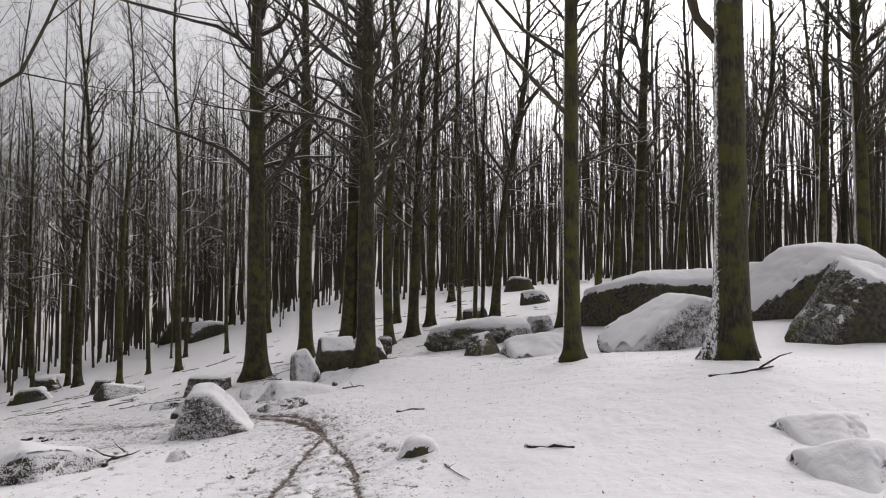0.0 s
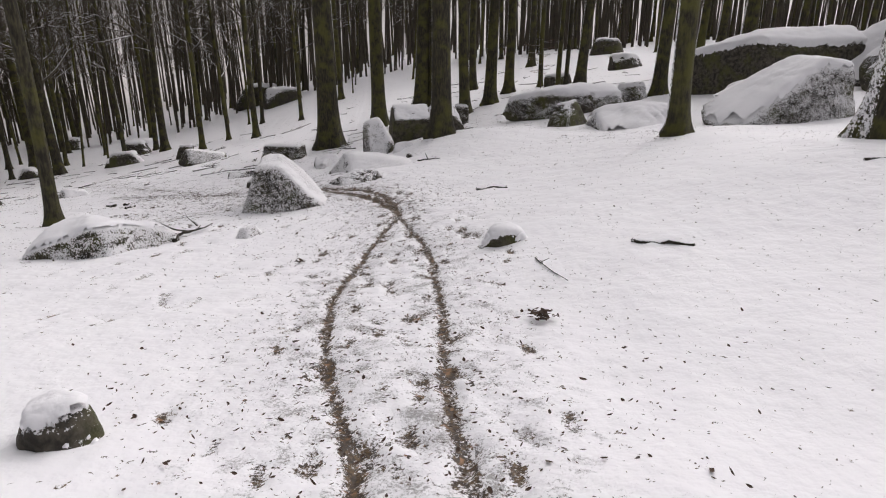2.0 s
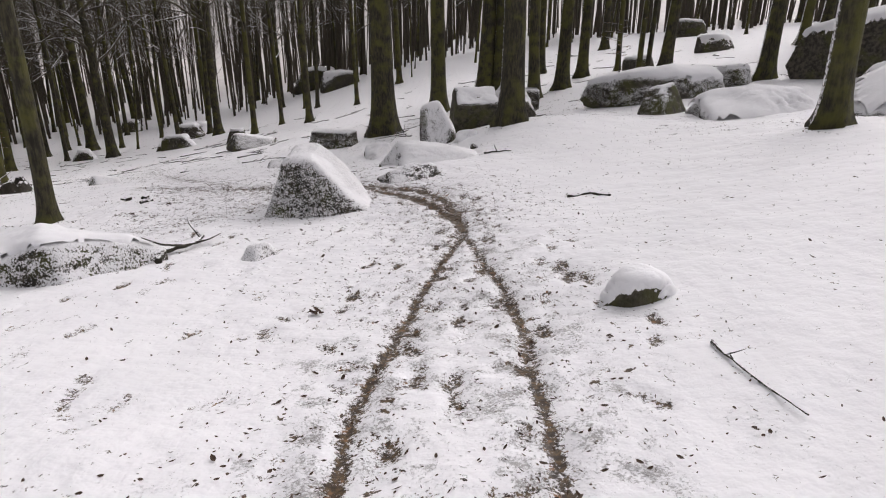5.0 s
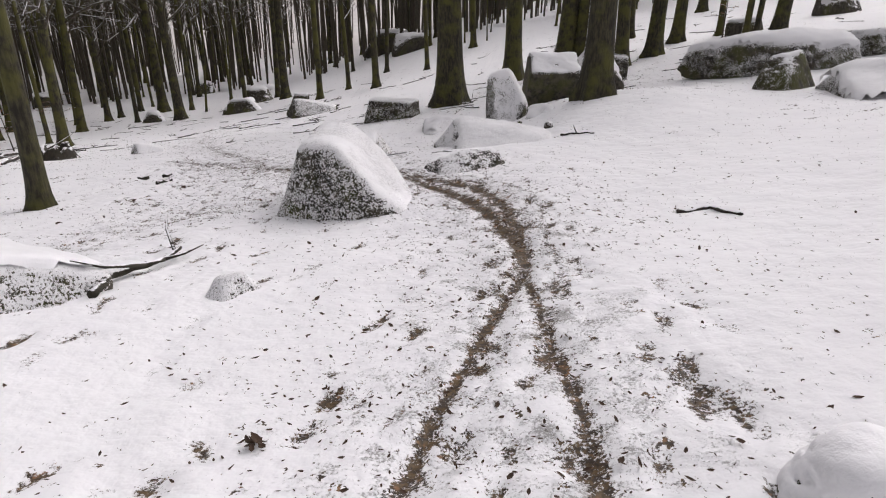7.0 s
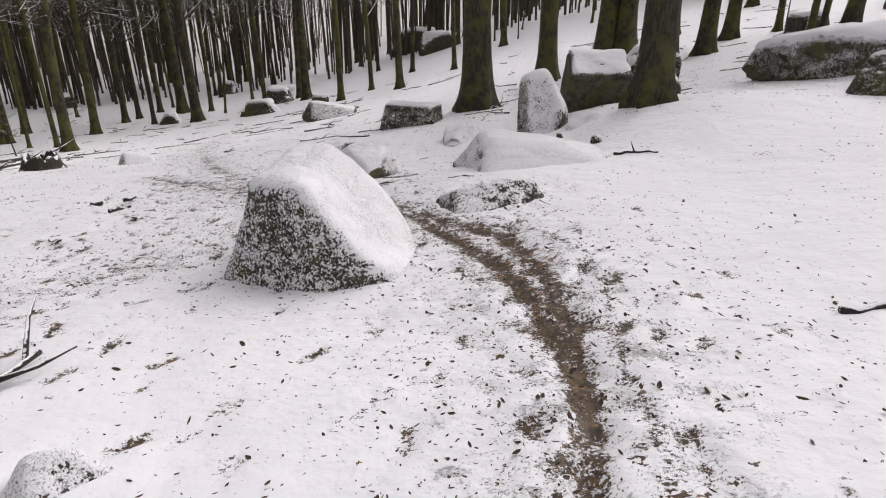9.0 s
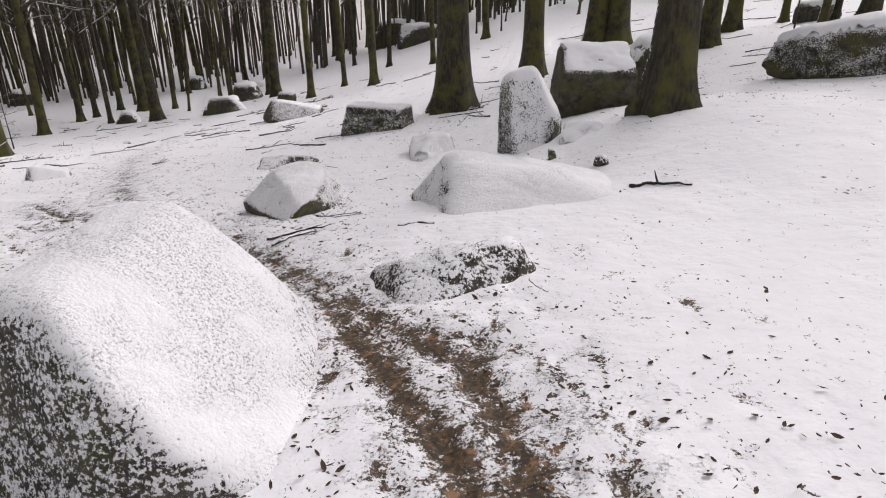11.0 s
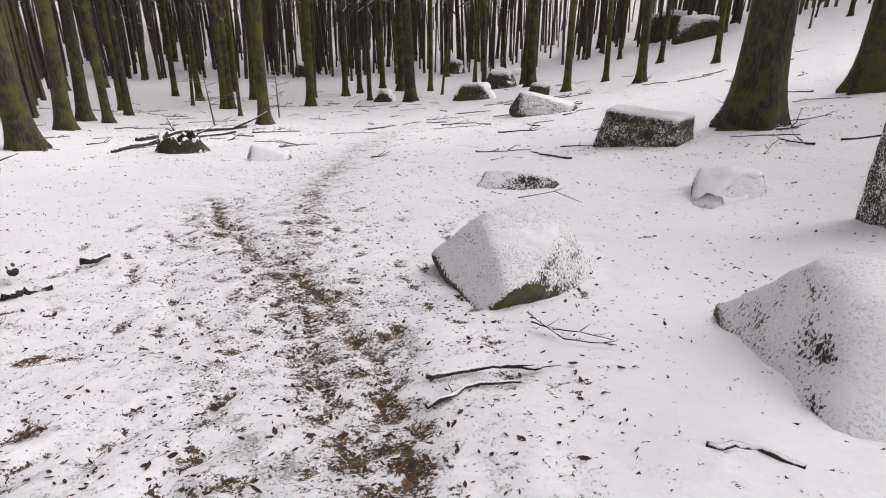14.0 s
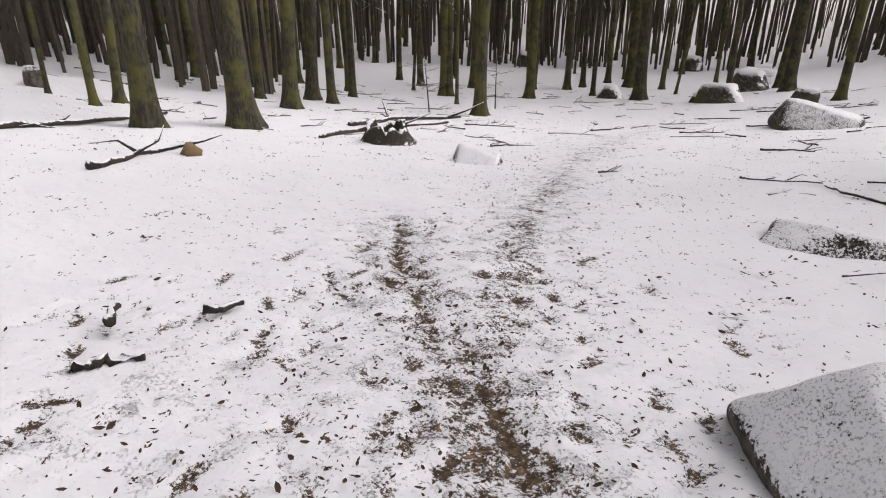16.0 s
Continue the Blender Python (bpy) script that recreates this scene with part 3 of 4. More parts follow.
# ---------------- trees ----------------
def tree_meshes(seed, height, radius, first, density):
    """Trunk and bare crown of a beech: first is where branches begin, as a share of the height."""
    r = random.Random(seed)
    bend = [(r.uniform(-1, 1), r.uniform(-1, 1), r.uniform(0.12, 0.35), r.uniform(0, 6)) for _ in range(2)]

    sway = 0.3 if radius > 0.3 else 0.55

    def axis(h):
        s = h / height
        x = sum(sway * a * math.sin(w * h + f) * s for a, b, w, f in bend)
        y = sum(sway * b * math.sin(w * h + f + 1) * s for a, b, w, f in bend)
        return Vector((x, y, h))

    def girth(h):
        s = min(max(h, 0) / height, 1.0)
        return radius * ((1 - s) ** 0.8 * 0.92 + 0.03 + 0.55 * math.exp(-max(h, 0) / (radius * 1.7)))

    hs = [-0.5, -0.2, 0, 0.1, 0.22, 0.4, 0.65, 1.0, 1.6, 2.4] + [3.4 + (height - 3.4) * k / 12 for k in range(13)]
    sides = 18 if radius > 0.2 else 10
    verts, faces = [], []
    for i, h in enumerate(hs):
        c = axis(max(h, 0))
        c.z = h
        g = girth(h)
        for k in range(sides):
            w = 2 * math.pi * k / sides
            root = 1 + 0.28 * math.exp(-max(h, 0) / (radius * 1.2)) * math.sin(w * 5 + seed) + 0.03 * math.sin(w * 2 + h * 0.6 + seed)
            verts.append(c + Vector((math.cos(w), math.sin(w), 0)) * g * root)
    for i in range(len(hs) - 1):
        for k in range(sides):
            a, c = i * sides + k, i * sides + (k + 1) % sides
            faces.append((a, c, c + sides, a + sides))
    trunk = mesh_of("trunk", verts, faces, M_BARK)
    verts, faces = [], []

    def limb(base, way, length, rad, level):
        n = (6, 3, 2)[level]
        path, p, d = [base.copy()], base.copy(), way.normalized()
        for k in range(n):
            d = (d + Vector((r.gauss(0, 0.24), r.gauss(0, 0.24), r.gauss(0.06, 0.18)))).normalized()
            p = p + d * (length / n)
            path.append(p.copy())
        radii = [rad * (1 - 0.8 * k / n) for k in range(n + 1)]
        tube(verts, faces, path, radii, (5, 3, 3)[level], False)
        if level < 2:
            for _ in range((7, 4)[level] if density > 0.9 else (5, 2)[level]):
                k = r.randint(1, n)
                a = path[k] - path[k - 1]
                side = Vector((r.gauss(0, 1), r.gauss(0, 1), r.gauss(0.25, 0.6))).normalized()
                limb(path[k], a.normalized() * 0.8 + side * 0.8, length * r.uniform(0.3, 0.55), max(rad * (1 - 0.8 * k / n) * 0.6, 0.008), level + 1)

    for k in range(int(24 * density) + 5):
        h = height * (first + (0.97 - first) * ((k + r.random()) / (int(24 * density) + 5)))
        w = r.uniform(0, 6.283)
        s = h / height
        up = r.uniform(0.35, 1.3) + s * 0.6
        length = height * (0.10 + 0.17 * r.random()) * (1.25 - s * 0.75)
        limb(axis(h), Vector((math.cos(w), math.sin(w), up)), length, min(girth(h) * 0.5, radius * 0.30), 0)
    crown = mesh_of("crown", verts, faces, M_TWIG)
    return trunk, crown


KINDS, FAR_KINDS = [], []
for k, (h, rad, first, dens) in enumerate(((28, 0.42, 0.25, 1.45), (27, 0.36, 0.22, 1.45), (27, 0.27, 0.2, 1.4), (26, 0.25, 0.18, 1.4), (26, 0.17, 0.18, 1.2), (25, 0.15, 0.2, 1.2), (24, 0.10, 0.15, 1.0), (22, 0.09, 0.16, 1.0))):
    KINDS.append((rad, h, tree_meshes(101 + k, h, rad, first, dens)))
for k, (h, rad, first, dens) in enumerate(((30, 0.26, 0.28, 0.7), (29, 0.20, 0.22, 0.7), (28, 0.15, 0.18, 0.7), (27, 0.11, 0.16, 0.65), (25, 0.08, 0.14, 0.6))):
    FAR_KINDS.append((rad, h, tree_meshes(131 + k, h, rad, first, dens)))
tree_rng = random.Random(31)
PLANTED = []


def plant(x, y, radius, lean=(0, 0), label="tall bare beech trunk, dark mossy bark with snow dust", group="bare beech trees", kinds=KINDS):
    near = sorted(kinds, key=lambda k: abs(math.log(k[0] / radius)))[:2]
    rad, h, (trunk, crown) = tree_rng.choice(near)
    k = radius / rad
    tilt = Vector((lean[0], lean[1], 1)).to_track_quat("Z", "Y").to_matrix().to_4x4()
    spin = pose(0, 0, 0, 0, 0, tree_rng.uniform(0, 360))
    grow = Matrix.Diagonal((k, k, min(max(k, 0.85), 1.2) * tree_rng.uniform(0.94, 1.08), 1))
    ob = thing("beech_tree", Matrix.Translation((x, y, gz(x, y) - 0.03)) @ tilt @ spin @ grow, label, "tree", group)
    child("trunk", trunk, ob)
    child("crown", crown, ob, "bare twigs and branches lined with snow")
    PLANTED.append((x, y))
    return ob


# place, trunk radius and lean of the trees along the walk
AHEAD = [
    (-5.85, 8.45, 0.14, 0.004, 0.0),
    (-1.55, 22.3, 0.44, -0.01, 0.002),
    (0.5, 27.5, 0.36, -0.011, 0.002),
    (2.91, 32.4, 0.42, 0.028, -0.006),
    (3.74, 32.3, 0.42, -0.0, 0.0),
    (2.34, 14.7, 0.31, -0.002, 0.0),
    (4.49, 25.63, 0.260, -0.011, 0.002),
    (6.01, 27.77, 0.302, 0.033, -0.007),
    (7.58, 30.89, 0.262, 0.021, -0.004),
    (10.34, 27.12, 0.268, 0.095, -0.019),
    (11.29, 20.15, 0.264, 0.032, -0.007),
    (6.5, 8.3, 0.21, -0.007, 0.002),
    (7.67, 4.27, 0.311, -0.002, 0.0),
    (6.37, 36.06, 0.251, 0.006, -0.001),
]
LEFT_SLOPE = [
    (-19.08, 26.27, 0.240, 0.05, 0.011),
    (-20.43, 38.84, 0.313, -0.035, -0.008),
    (-26.67, 40.75, 0.205, -0.006, -0.001),
    (-24.66, 35.19, 0.235, 0.04, 0.009),
    (-17.33, 41.91, 0.165, -0.025, -0.005),
    (-15.05, 43.38, 0.285, 0.007, 0.002),
    (-10.93, 37.98, 0.183, -0.004, -0.001),
    (-9.79, 40.4, 0.148, -0.03, -0.007),
    (-7.33, 37.32, 0.213, -0.022, -0.005),
    (-8.47, 46.15, 0.152, 0.019, 0.004),
    (-4.87, 41.04, 0.144, -0.031, -0.007),
    (-22.72, 44.73, 0.163, 0.01, 0.002),
    (-27.5, 57.41, 0.236, -0.053, -0.012),
    (-27.34, 45.81, 0.191, -0.016, -0.004),
    (-27.45, 31.62, 0.218, 0.023, 0.005),
]
LOWER_WOOD = [
    (-15.31, 13.58, 0.231, -0.005, -0.006),
    (-15.42, 15.61, 0.281, -0.013, -0.013),
    (-20.97, 19.55, 0.242, 0.04, 0.043),
    (-25.21, 22.7, 0.247, 0.04, 0.043),
    (-19.33, 13.52, 0.102, -0.002, -0.003),
    (-20.4, 14.34, 0.139, 0.047, 0.05),
    (-26.78, 25.64, 0.162, 0.006, 0.007),
    (-31.83, 33.59, 0.196, -0.013, -0.014),
    (-27.22, 31.82, 0.202, 0.002, 0.003),
    (-24.88, 44.73, 0.344, -0.019, -0.02),
    (-26.92, 42.58, 0.172, -0.007, -0.007),
    (-21.8, 12.98, 0.066, 0.031, 0.032),
    (-24.48, 20.1, 0.163, 0.026, 0.028),
]
UPPER_WOOD = [
    (20.15, 29.63, 0.410, 0.039, -0.008),
    (20.82, 33.65, 0.284, 0.035, -0.007),
    (22.73, 23.03, 0.225, 0.086, -0.017),
    (25.7, 21.57, 0.246, 0.046, -0.009),
    (26.49, 19.78, 0.390, -0.014, 0.003),
    (24.11, 25.91, 0.185, 0.049, -0.01),
    (21.4, 27.11, 0.220, 0.046, -0.009),
    (9.53, 28.13, 0.133, 0.024, -0.005),
    (9.34, 30.87, 0.144, -0.007, 0.002),
    (10.07, 28.61, 0.121, 0.027, -0.006),
    (17.47, 29.46, 0.234, 0.038, -0.008),
]

for row in AHEAD + LEFT_SLOPE + LOWER_WOOD + UPPER_WOOD:
    plant(row[0], row[1], row[2], row[3:])


def scatter(count, box, gap, sizes, clear):
    made = tries = 0
    while made < count and tries < count * 30:
        tries += 1
        x, y = tree_rng.uniform(box[0], box[1]), tree_rng.uniform(box[2], box[3])
        if clear(x, y) or any((x - a) ** 2 + (y - c) ** 2 < gap * gap for a, c in PLANTED):
            continue
        made += 1
        plant(x, y, tree_rng.choice(sizes) * tree_rng.uniform(0.85, 1.2), (tree_rng.gauss(0, 0.03), tree_rng.gauss(0, 0.03)), "slender bare tree in the snowy woods", "bare woodland trees", FAR_KINDS)


SMALL, MIXED = (0.06, 0.08, 0.10, 0.13, 0.16), (0.10, 0.14, 0.18, 0.22, 0.28)
# the dense lower wood, the wood ahead, the upper wood, and what closes the place behind
scatter(98, (-62, -20, 12, 75), 1.4, (0.08, 0.1, 0.13, 0.17, 0.2), lambda x, y: y < 14 - x * 0.1 and x > -24)
scatter(46, (-24, 8, 36, 95), 2.2, SMALL + (0.2,), lambda x, y: x > -14 and y < 48)
scatter(64, (8, 70, 24, 95), 2.2, MIXED, lambda x, y: y < 44 - x * 0.45)
scatter(16, (20, 60, -10, 26), 2.2, MIXED, lambda x, y: x < 26)
scatter(8, (-50, 50, -50, -16), 3.0, MIXED, lambda x, y: False)
scatter(12, (-45, -18, -14, 12), 2.2, MIXED, lambda x, y: x > -20)


def far_woods():
    """Past the single trees the wood closes to a grey-brown thicket that nobody could count."""
    r = random.Random(77)
    verts, faces = [], []
    for n in range(2350):
        a = r.choice((r.uniform(1.0, 1.75), r.uniform(0.38, 1.0), r.uniform(-1.15, 0.38), r.uniform(-1.15, 0.38)))
        d = (42 if a > 1.0 else 58 if a > 0.38 else 56) + 70 * r.random() ** 1.3
        if n >= 2150:
            a, d = r.uniform(0.98, 1.6), r.uniform(30, 55)
        x, y = -math.sin(a) * d, math.cos(a) * d + 4
        base, h, rad = Vector((x, y, gz(x, y) - 0.3)), r.uniform(20, 29), r.uniform(0.06, 0.17)
        tip = base + Vector((r.gauss(0, 0.8), r.gauss(0, 0.8), h))
        tube(verts, faces, [base, base.lerp(tip, 0.5) + Vector((r.gauss(0, 0.2), r.gauss(0, 0.2), 0)), tip], [rad, rad * 0.7, 0.02], 4, False)
        for _ in range(13):
            p = base.lerp(tip, r.uniform(0.2, 0.97))
            w = r.uniform(0, 6.283)
            q = p + Vector((math.cos(w), math.sin(w), r.uniform(0.4, 1.6))) * r.uniform(1.0, 3.2)
            tube(verts, faces, [p, q], [0.035, 0.012], 3, False)
            for _ in range(2):
                o = p.lerp(q, r.uniform(0.3, 0.9))
                tube(verts, faces, [o, o + Vector((r.gauss(0, 0.6), r.gauss(0, 0.6), r.uniform(0.1, 0.9)))], [0.016, 0.008], 3, False)
    tagged(new("far_woods", mesh_of("far_woods", verts, faces, M_TWIG, False)), "dense bare winter woods on the far slope", "woods", kind="stuff")


far_woods()


# ---------------- fallen wood ----------------
def stick_mesh(points, radius, seed, forks=0):
    r = random.Random(seed)
    verts, faces = [], []
    path = []
    for a, c in zip(points, points[1:]):
        for k in range(4):
            path.append(Vector(a).lerp(Vector(c), k / 4) + Vector((r.gauss(0, radius * 0.4), r.gauss(0, radius * 0.4), r.gauss(0, radius * 0.25))))
    path.append(Vector(points[-1]))
    n = len(path)
    tube(verts, faces, path, [radius * (1.1 - 0.6 * k / n) * r.uniform(0.85, 1.15) for k in range(n)], 7)
    for _ in range(forks):
        k = r.randrange(2, n - 1)
        d = (path[k] - path[k - 1]).normalized() + Vector((r.gauss(0, 0.7), r.gauss(0, 0.7), r.uniform(0, 0.5)))
        q = path[k] + d.normalized() * r.uniform(5, 14) * radius
        q2 = q + (d + Vector((r.gauss(0, 0.5), r.gauss(0, 0.5), r.gauss(0, 0.2)))).normalized() * r.uniform(4, 10) * radius
        tube(verts, faces, [path[k], q, q2], [radius * 0.55, radius * 0.4, radius * 0.15], 5)
    return mesh_of("wood", verts, faces, M_WOOD)


def lay(name, plan, radius, label, seed, forks=0, lift=0.4, category="branch"):
    """A fallen branch laid over the snow along a line of the plan."""
    cx, cy = plan[0]
    base = gz(cx, cy)
    me = stick_mesh([(x - cx, y - cy, gz(x, y) - base + radius * lift) for x, y in plan], radius, seed, forks)
    ob = new(name, me)
    ob.matrix_basis = Matrix.Translation((cx, cy, base + 0.015))
    return tagged(ob, label, category, "fallen branches")


lay("log", [(2.98, 1.69), (3.18, 1.5), (3.4, 1.27)], 0.035, "short rotten log under a strip of snow", 1, 0, category="log")
lay("fallen_branch", [(6.16, 2.8), (6.72, 2.72), (7.31, 2.86)], 0.030, "dark crooked branch on the upper snow slope", 2, 1)
lay("fallen_branch", [(-2.35, 4.55), (-2.5, 5.01), (-2.31, 5.39), (-2.36, 5.83)], 0.032, "forked dead branch leaning from a mossy boulder", 3, 3, 1.6)
lay("fallen_branch", [(1.43, 11.44), (1.59, 11.54), (1.78, 11.48), (1.96, 11.34)], 0.022, "half-buried black stick with snow on it", 4, 1)
lay("fallen_branch", [(-1.88, 10.61), (-1.71, 10.78), (-1.57, 10.86), (-1.42, 10.9)], 0.014, "thin dark stick on trodden snow", 5, 2)
lay("fallen_twig", [(-1.72, 11.51), (-1.57, 11.43), (-1.41, 11.43), (-1.21, 11.37)], 0.006, "thin forked twig beside an angular rock", 6, 4, 2.0)
lay("fallen_branch", [(-5.2, 10.25), (-5.18, 10.41), (-5.12, 10.58)], 0.035, "thick black stub of wood on snow", 7)
lay("fallen_branch", [(-5.52, 10.49), (-5.76, 10.63)], 0.035, "black upright chunk of bark in snow", 8, 0, 2.0)
lay("fallen_branch", [(-5.53, 11.03), (-5.52, 11.28)], 0.030, "reddish rotten piece of bark on snow", 9)
lay("fallen_twig", [(2.03, 1.75), (2.04, 1.43), (2.11, 0.94)], 0.009, "thin bent twig half under snow", 10, 2)
lay("fallen_branch", [(2.14, 6.37), (2.43, 6.44), (2.6, 6.11)], 0.028, "buried branch with its dark end showing", 11, 0, -0.45)
lay("fallen_twig", [(-3.32, 14.98), (-3.07, 15.47), (-2.6, 15.1)], 0.008, "thin arched twig over the snow", 12, 2, 3.0)
lay("fallen_twig", [(0.49, 9.11), (0.54, 9), (0.6, 8.92)], 0.005, "thin twig beside a flat rock", 13, 2, 1.5)
lay("fallen_twig", [(-1.82, 11.68), (-1.45, 11.3), (-1.17, 11.31)], 0.006, "forked twig in front of rocks", 14, 4, 1.5)
lay("fallen_branch", [(-1.73, 10.35), (-1.62, 10.64), (-1.45, 10.72)], 0.012, "crooked stick beside the muddy ruts", 15, 1)
lay("fallen_branch", [(-0.62, 10.48), (-0.47, 10.54), (-0.32, 10.5)], 0.022, "short black piece of wood under a wedge rock", 16)
lay("fallen_log", [(-10.67, 11.54), (-11.3, 12.18), (-12.29, 13.12)], 0.05, "thin fallen trunk under snow", 17, 3, category="log")
lay("fallen_log", [(-15.9, 18.56), (-17.46, 21.02), (-18.35, 24.63)], 0.08, "long fallen trunk lying under snow", 18, 4, category="log")
lay("fallen_log", [(-13.35, 16.35), (-15.3, 19.18), (-16.59, 22.54)], 0.06, "fallen grey trunk beside a stump", 19, 4, category="log")
lay("fallen_log", [(-14.6, 11), (-15.41, 12.35), (-17.94, 14.75)], 0.06, "fallen trunk between standing trees", 20, 4, category="log")
litter_rng = random.Random(5)
for k in range(250):
    x, y = (litter_rng.uniform(-32, -12), litter_rng.uniform(13, 42)) if k < 120 else (litter_rng.uniform(-13, 14), litter_rng.uniform(17, 42))
    w, d = litter_rng.uniform(0, 3.14), litter_rng.uniform(0.4, 1.5)
    dx, dy = math.cos(w) * d, math.sin(w) * d
    lay("fallen_branch", [(x, y), (x + dx * 0.5 + litter_rng.gauss(0, 0.15 * d), y + dy * 0.5 + litter_rng.gauss(0, 0.15 * d)), (x + dx, y + dy)], litter_rng.uniform(0.008, 0.024), "dead branch lying on the snowy wood floor", 200 + k, litter_rng.randrange(4), 1.0)


def stump(x, y, radius, height):
    r = random.Random(4)
    verts, faces = [], []
    n, rings = 28, 6
    top = [height * r.uniform(0.45, 1.0) for _ in range(n)]
    for inner in (0, 1):
        for k in range(rings):
            for i in range(n):
                w = 2 * math.pi * i / n
                s = k / (rings - 1)
                flare = 1 + 0.55 * (1 - s) ** 2 * (1 + 0.35 * math.sin(5 * w))
                rad = radius * (0.72 if inner else flare) * (1 + 0.05 * math.sin(9 * w))
                verts.append((math.cos(w) * rad, math.sin(w) * rad, -0.1 + s * (0.1 + top[i])))
    for inner in (0, 1):
        for k in range(rings - 1):
            for i in range(n):
                a, c = (inner * rings + k) * n + i, (inner * rings + k) * n + (i + 1) % n
                faces.append((a, c, c + n, a + n) if not inner else (a, a + n, c + n, c))
    for i in range(n):
        a, c = (rings - 1) * n + i, (rings - 1) * n + (i + 1) % n
        faces.append((a, c, c + rings * n, a + rings * n))
    ob = thing("tree_stump", pose(x, y, gz(x, y)), "broken hollow tree stump, black wood with snow", "stump")
    child("stump_wood", mesh_of("stump_wood", verts, faces, M_WOOD), ob)
    disc = [(0, 0, height * 0.45)] + [(math.cos(2 * math.pi * i / n) * radius * 0.74, math.sin(2 * math.pi * i / n) * radius * 0.74, height * (0.32 + 0.06 * math.sin(i))) for i in range(n)]
    child("snow_fill", mesh_of("snow_fill", disc, [(0, i + 1, (i + 1) % n + 1) for i in range(n)], M_SNOW), ob, "snow lying inside the stump")
    return ob


stump(-12.43, 17.31, 0.42, 0.46)
lay("log_chunk", [(-11.37, 12.99), (-11.68, 13.13)], 0.12, "pale broken chunk of log in the snow", 21, category="log").data.materials[0] = M_CUT


# ---------------- leaves and litter ----------------
def leaf(verts, faces, place, size, r):
    """A curled dry leaf."""
    w, t = r.uniform(0, 6.283), r.uniform(-0.5, 0.5)
    ax = Vector((math.cos(w), math.sin(w), t * 0.6))
    ay = Vector((-math.sin(w), math.cos(w), r.uniform(-0.4, 0.4)))
    start, thin = len(verts), r.uniform(0.3, 1.0)
    for u, v, h in ((-1, 0, 0.1), (-0.35, 0.55, 0.0), (0.4, 0.5, 0.12), (1, 0, 0.25), (0.4, -0.5, 0.15), (-0.35, -0.55, 0.05), (0, 0, -0.12)):
        verts.append(Vector(place) + (ax * u + ay * v * thin) * size + Vector((0, 0, (h + 0.18) * size)))
    for k in range(6):
        faces.append((start + k, start + (k + 1) % 6, start + 6))


def leaf_pile(x, y, count, spread, label, seed):
    r = random.Random(seed)
    ob = thing("leaf_pile", Matrix.Translation((x, y, gz(x, y) + 0.005)), label, "leaves", "leaf piles")
    for _ in range(count):
        ox, oy = r.gauss(0, spread), r.gauss(0, spread)
        verts, faces = [], []
        leaf(verts, faces, (ox, oy, gz(x + ox, y + oy) - gz(x, y) + r.uniform(0, 0.03)), r.uniform(0.02, 0.045), r)
        child("leaf", mesh_of("leaf", verts, faces, M_LEAF, False), ob)
    return ob


leaf_pile(1.66, 0.17, 45, 0.055, "small heap of dark dead leaves in the snow", 1)
leaf_pile(-4.36, 9.67, 16, 0.06, "reddish dead beech leaves on the snow", 2)
leaf_pile(-4.56, 8.49, 14, 0.07, "reddish dead beech leaves scattered on snow", 3)
leaf_pile(-0.46, 2.92, 12, 0.035, "dark wet leaves pressed into the snow", 4)


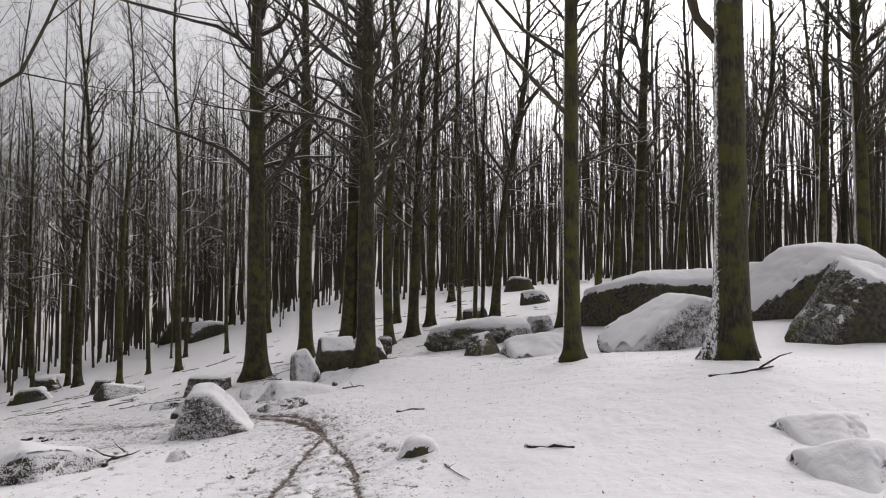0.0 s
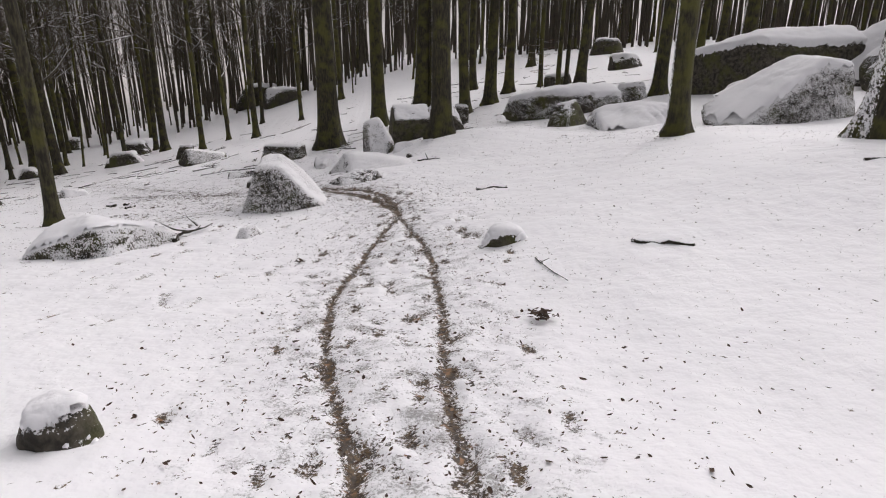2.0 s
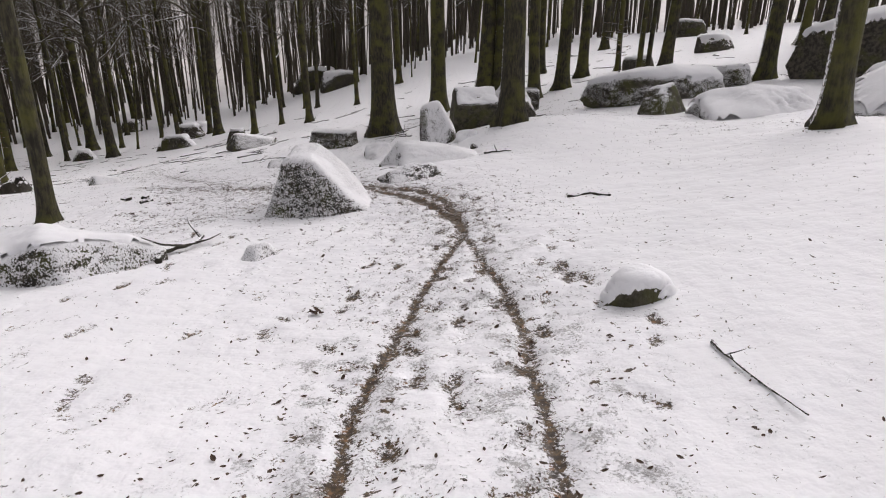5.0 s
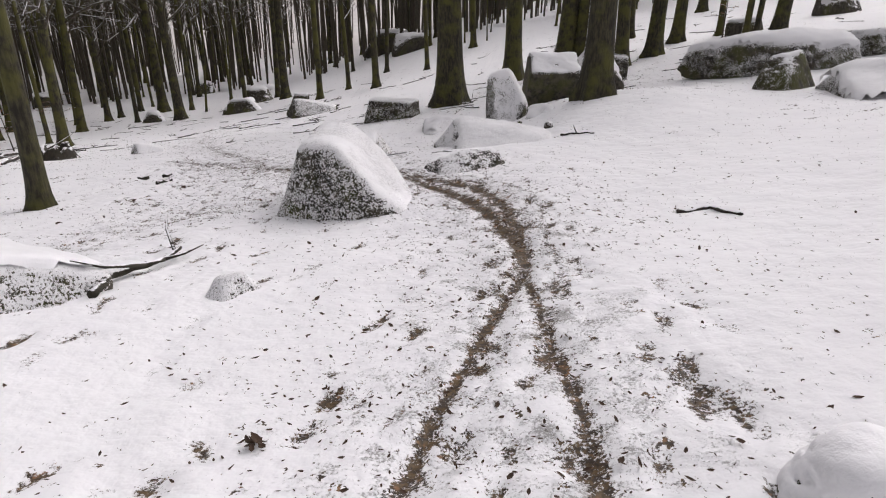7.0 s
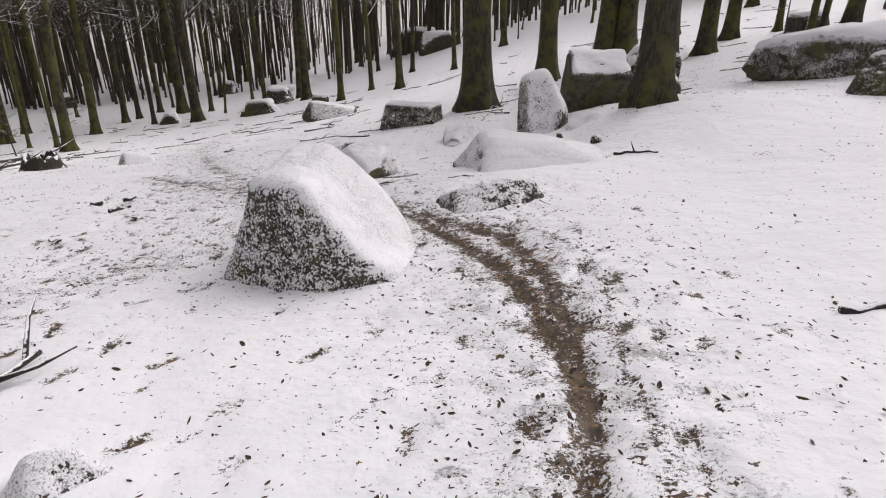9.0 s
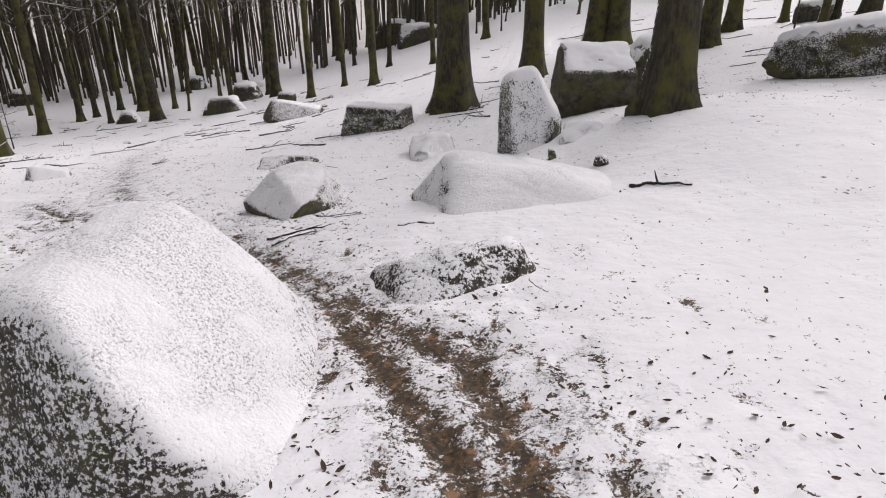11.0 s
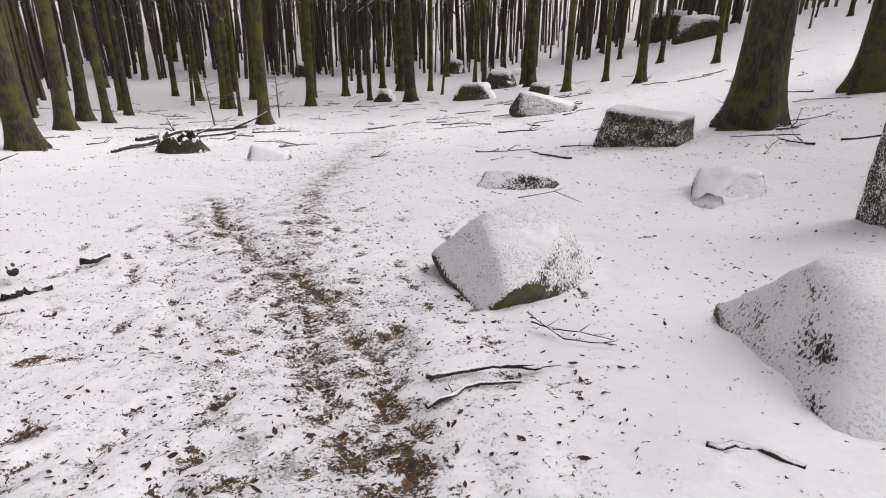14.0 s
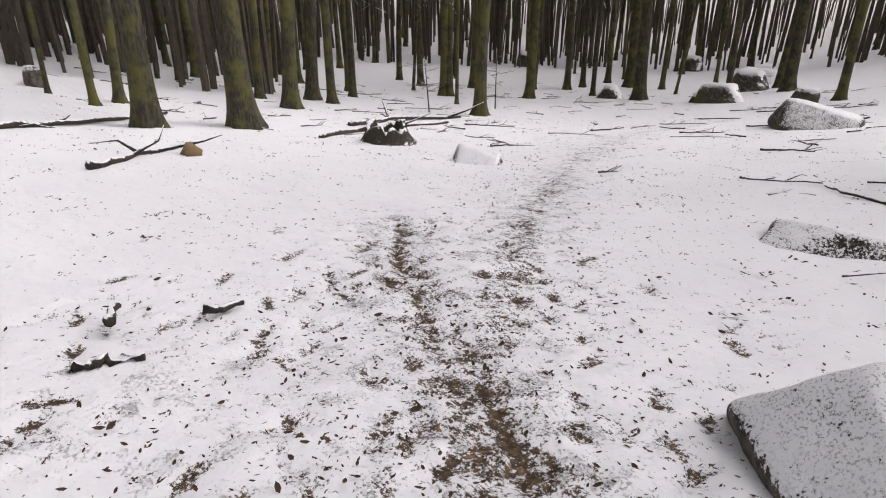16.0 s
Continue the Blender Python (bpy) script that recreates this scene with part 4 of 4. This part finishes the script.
def litter():
    """Flecks of bark, mast and leaf over the snow, thickest along the trodden strip."""
    r = random.Random(12)
    verts, faces = [], []
    for line, count, spread in ((RUT_A, 5200, 0.9), (RUT_B, 4600, 0.9), (TRAIL, 2600, 1.1), (SIDE, 3000, 1.0)):
        for _ in range(count):
            i = r.randrange(len(line) - 1)
            k = r.random()
            (ax, ay), (bx, by) = line[i], line[i + 1]
            x, y = ax + (bx - ax) * k + r.gauss(0, spread), ay + (by - ay) * k + r.gauss(0, spread)
            leaf(verts, faces, (x, y, gz(x, y) + 0.01), abs(r.gauss(0.003, 0.008)) + 0.003, r)
    for _ in range(15000):
        x, y = r.uniform(-14, 9), r.uniform(-4, 24)
        leaf(verts, faces, (x, y, gz(x, y) + 0.012), abs(r.gauss(0.003, 0.007)) + 0.003, r)
    for _ in range(1500):
        x, y = (r.uniform(-22, 7), r.uniform(7.5, 27)) if r.random() < 0.45 else (r.uniform(-32, 13), r.uniform(16, 46))
        w, long = r.uniform(0, 6.283), r.uniform(0.05, 0.28)
        for _ in range(r.randrange(3, 11)):
            k, off = r.gauss(0, long), r.gauss(0, 0.04)
            px, py = x + math.cos(w) * k - math.sin(w) * off, y + math.sin(w) * k + math.cos(w) * off
            leaf(verts, faces, (px, py, gz(px, py) + 0.012), r.uniform(0.008, 0.03), r)
    tagged(new("leaf_litter", mesh_of("leaf_litter", verts, faces, M_LEAF, False)), "dark flecks of leaf and bark strewn on snow", "litter", kind="stuff")


litter()


def young_beech(x, y, height, seed):
    """A young beech that has kept its dry orange leaves."""
    r = random.Random(seed)
    ob = thing("young_beech", pose(x, y, gz(x, y)), "young beech still holding dry orange leaves", "sapling", "young beeches")
    verts, faces, lv, lf = [], [], [], []
    tip = Vector((r.gauss(0, 0.2), r.gauss(0, 0.2), height))
    tube(verts, faces, [Vector((0, 0, -0.1)), tip * 0.5, tip], [0.03, 0.02, 0.005], 6)
    for _ in range(16):
        p = tip * r.uniform(0.35, 0.95)
        w = r.uniform(0, 6.283)
        q = p + Vector((math.cos(w), math.sin(w), 0.1)) * r.uniform(0.5, 1.1)
        tube(verts, faces, [p, q], [0.010, 0.003], 4)
        for _ in range(9):
            leaf(lv, lf, p.lerp(q, r.uniform(0.3, 1)) + Vector((0, 0, r.uniform(-0.05, 0.03))), r.uniform(0.03, 0.05), r)
    child("stem", mesh_of("stem", verts, faces, M_TWIG), ob)
    child("leaves", mesh_of("leaves", lv, lf, M_DRY, False), ob, "dry orange beech leaves")


M_DRY = plain_material("dry_beech_leaf", (0.16, 0.075, 0.03), (0.30, 0.16, 0.07), 15.0)
for k, (x, y, h) in enumerate(((-20.5, 25.0, 2.0), (-21.5, 29.5, 2.4), (8.5, 27.5, 2.6))):
    young_beech(x, y, h, 40 + k)
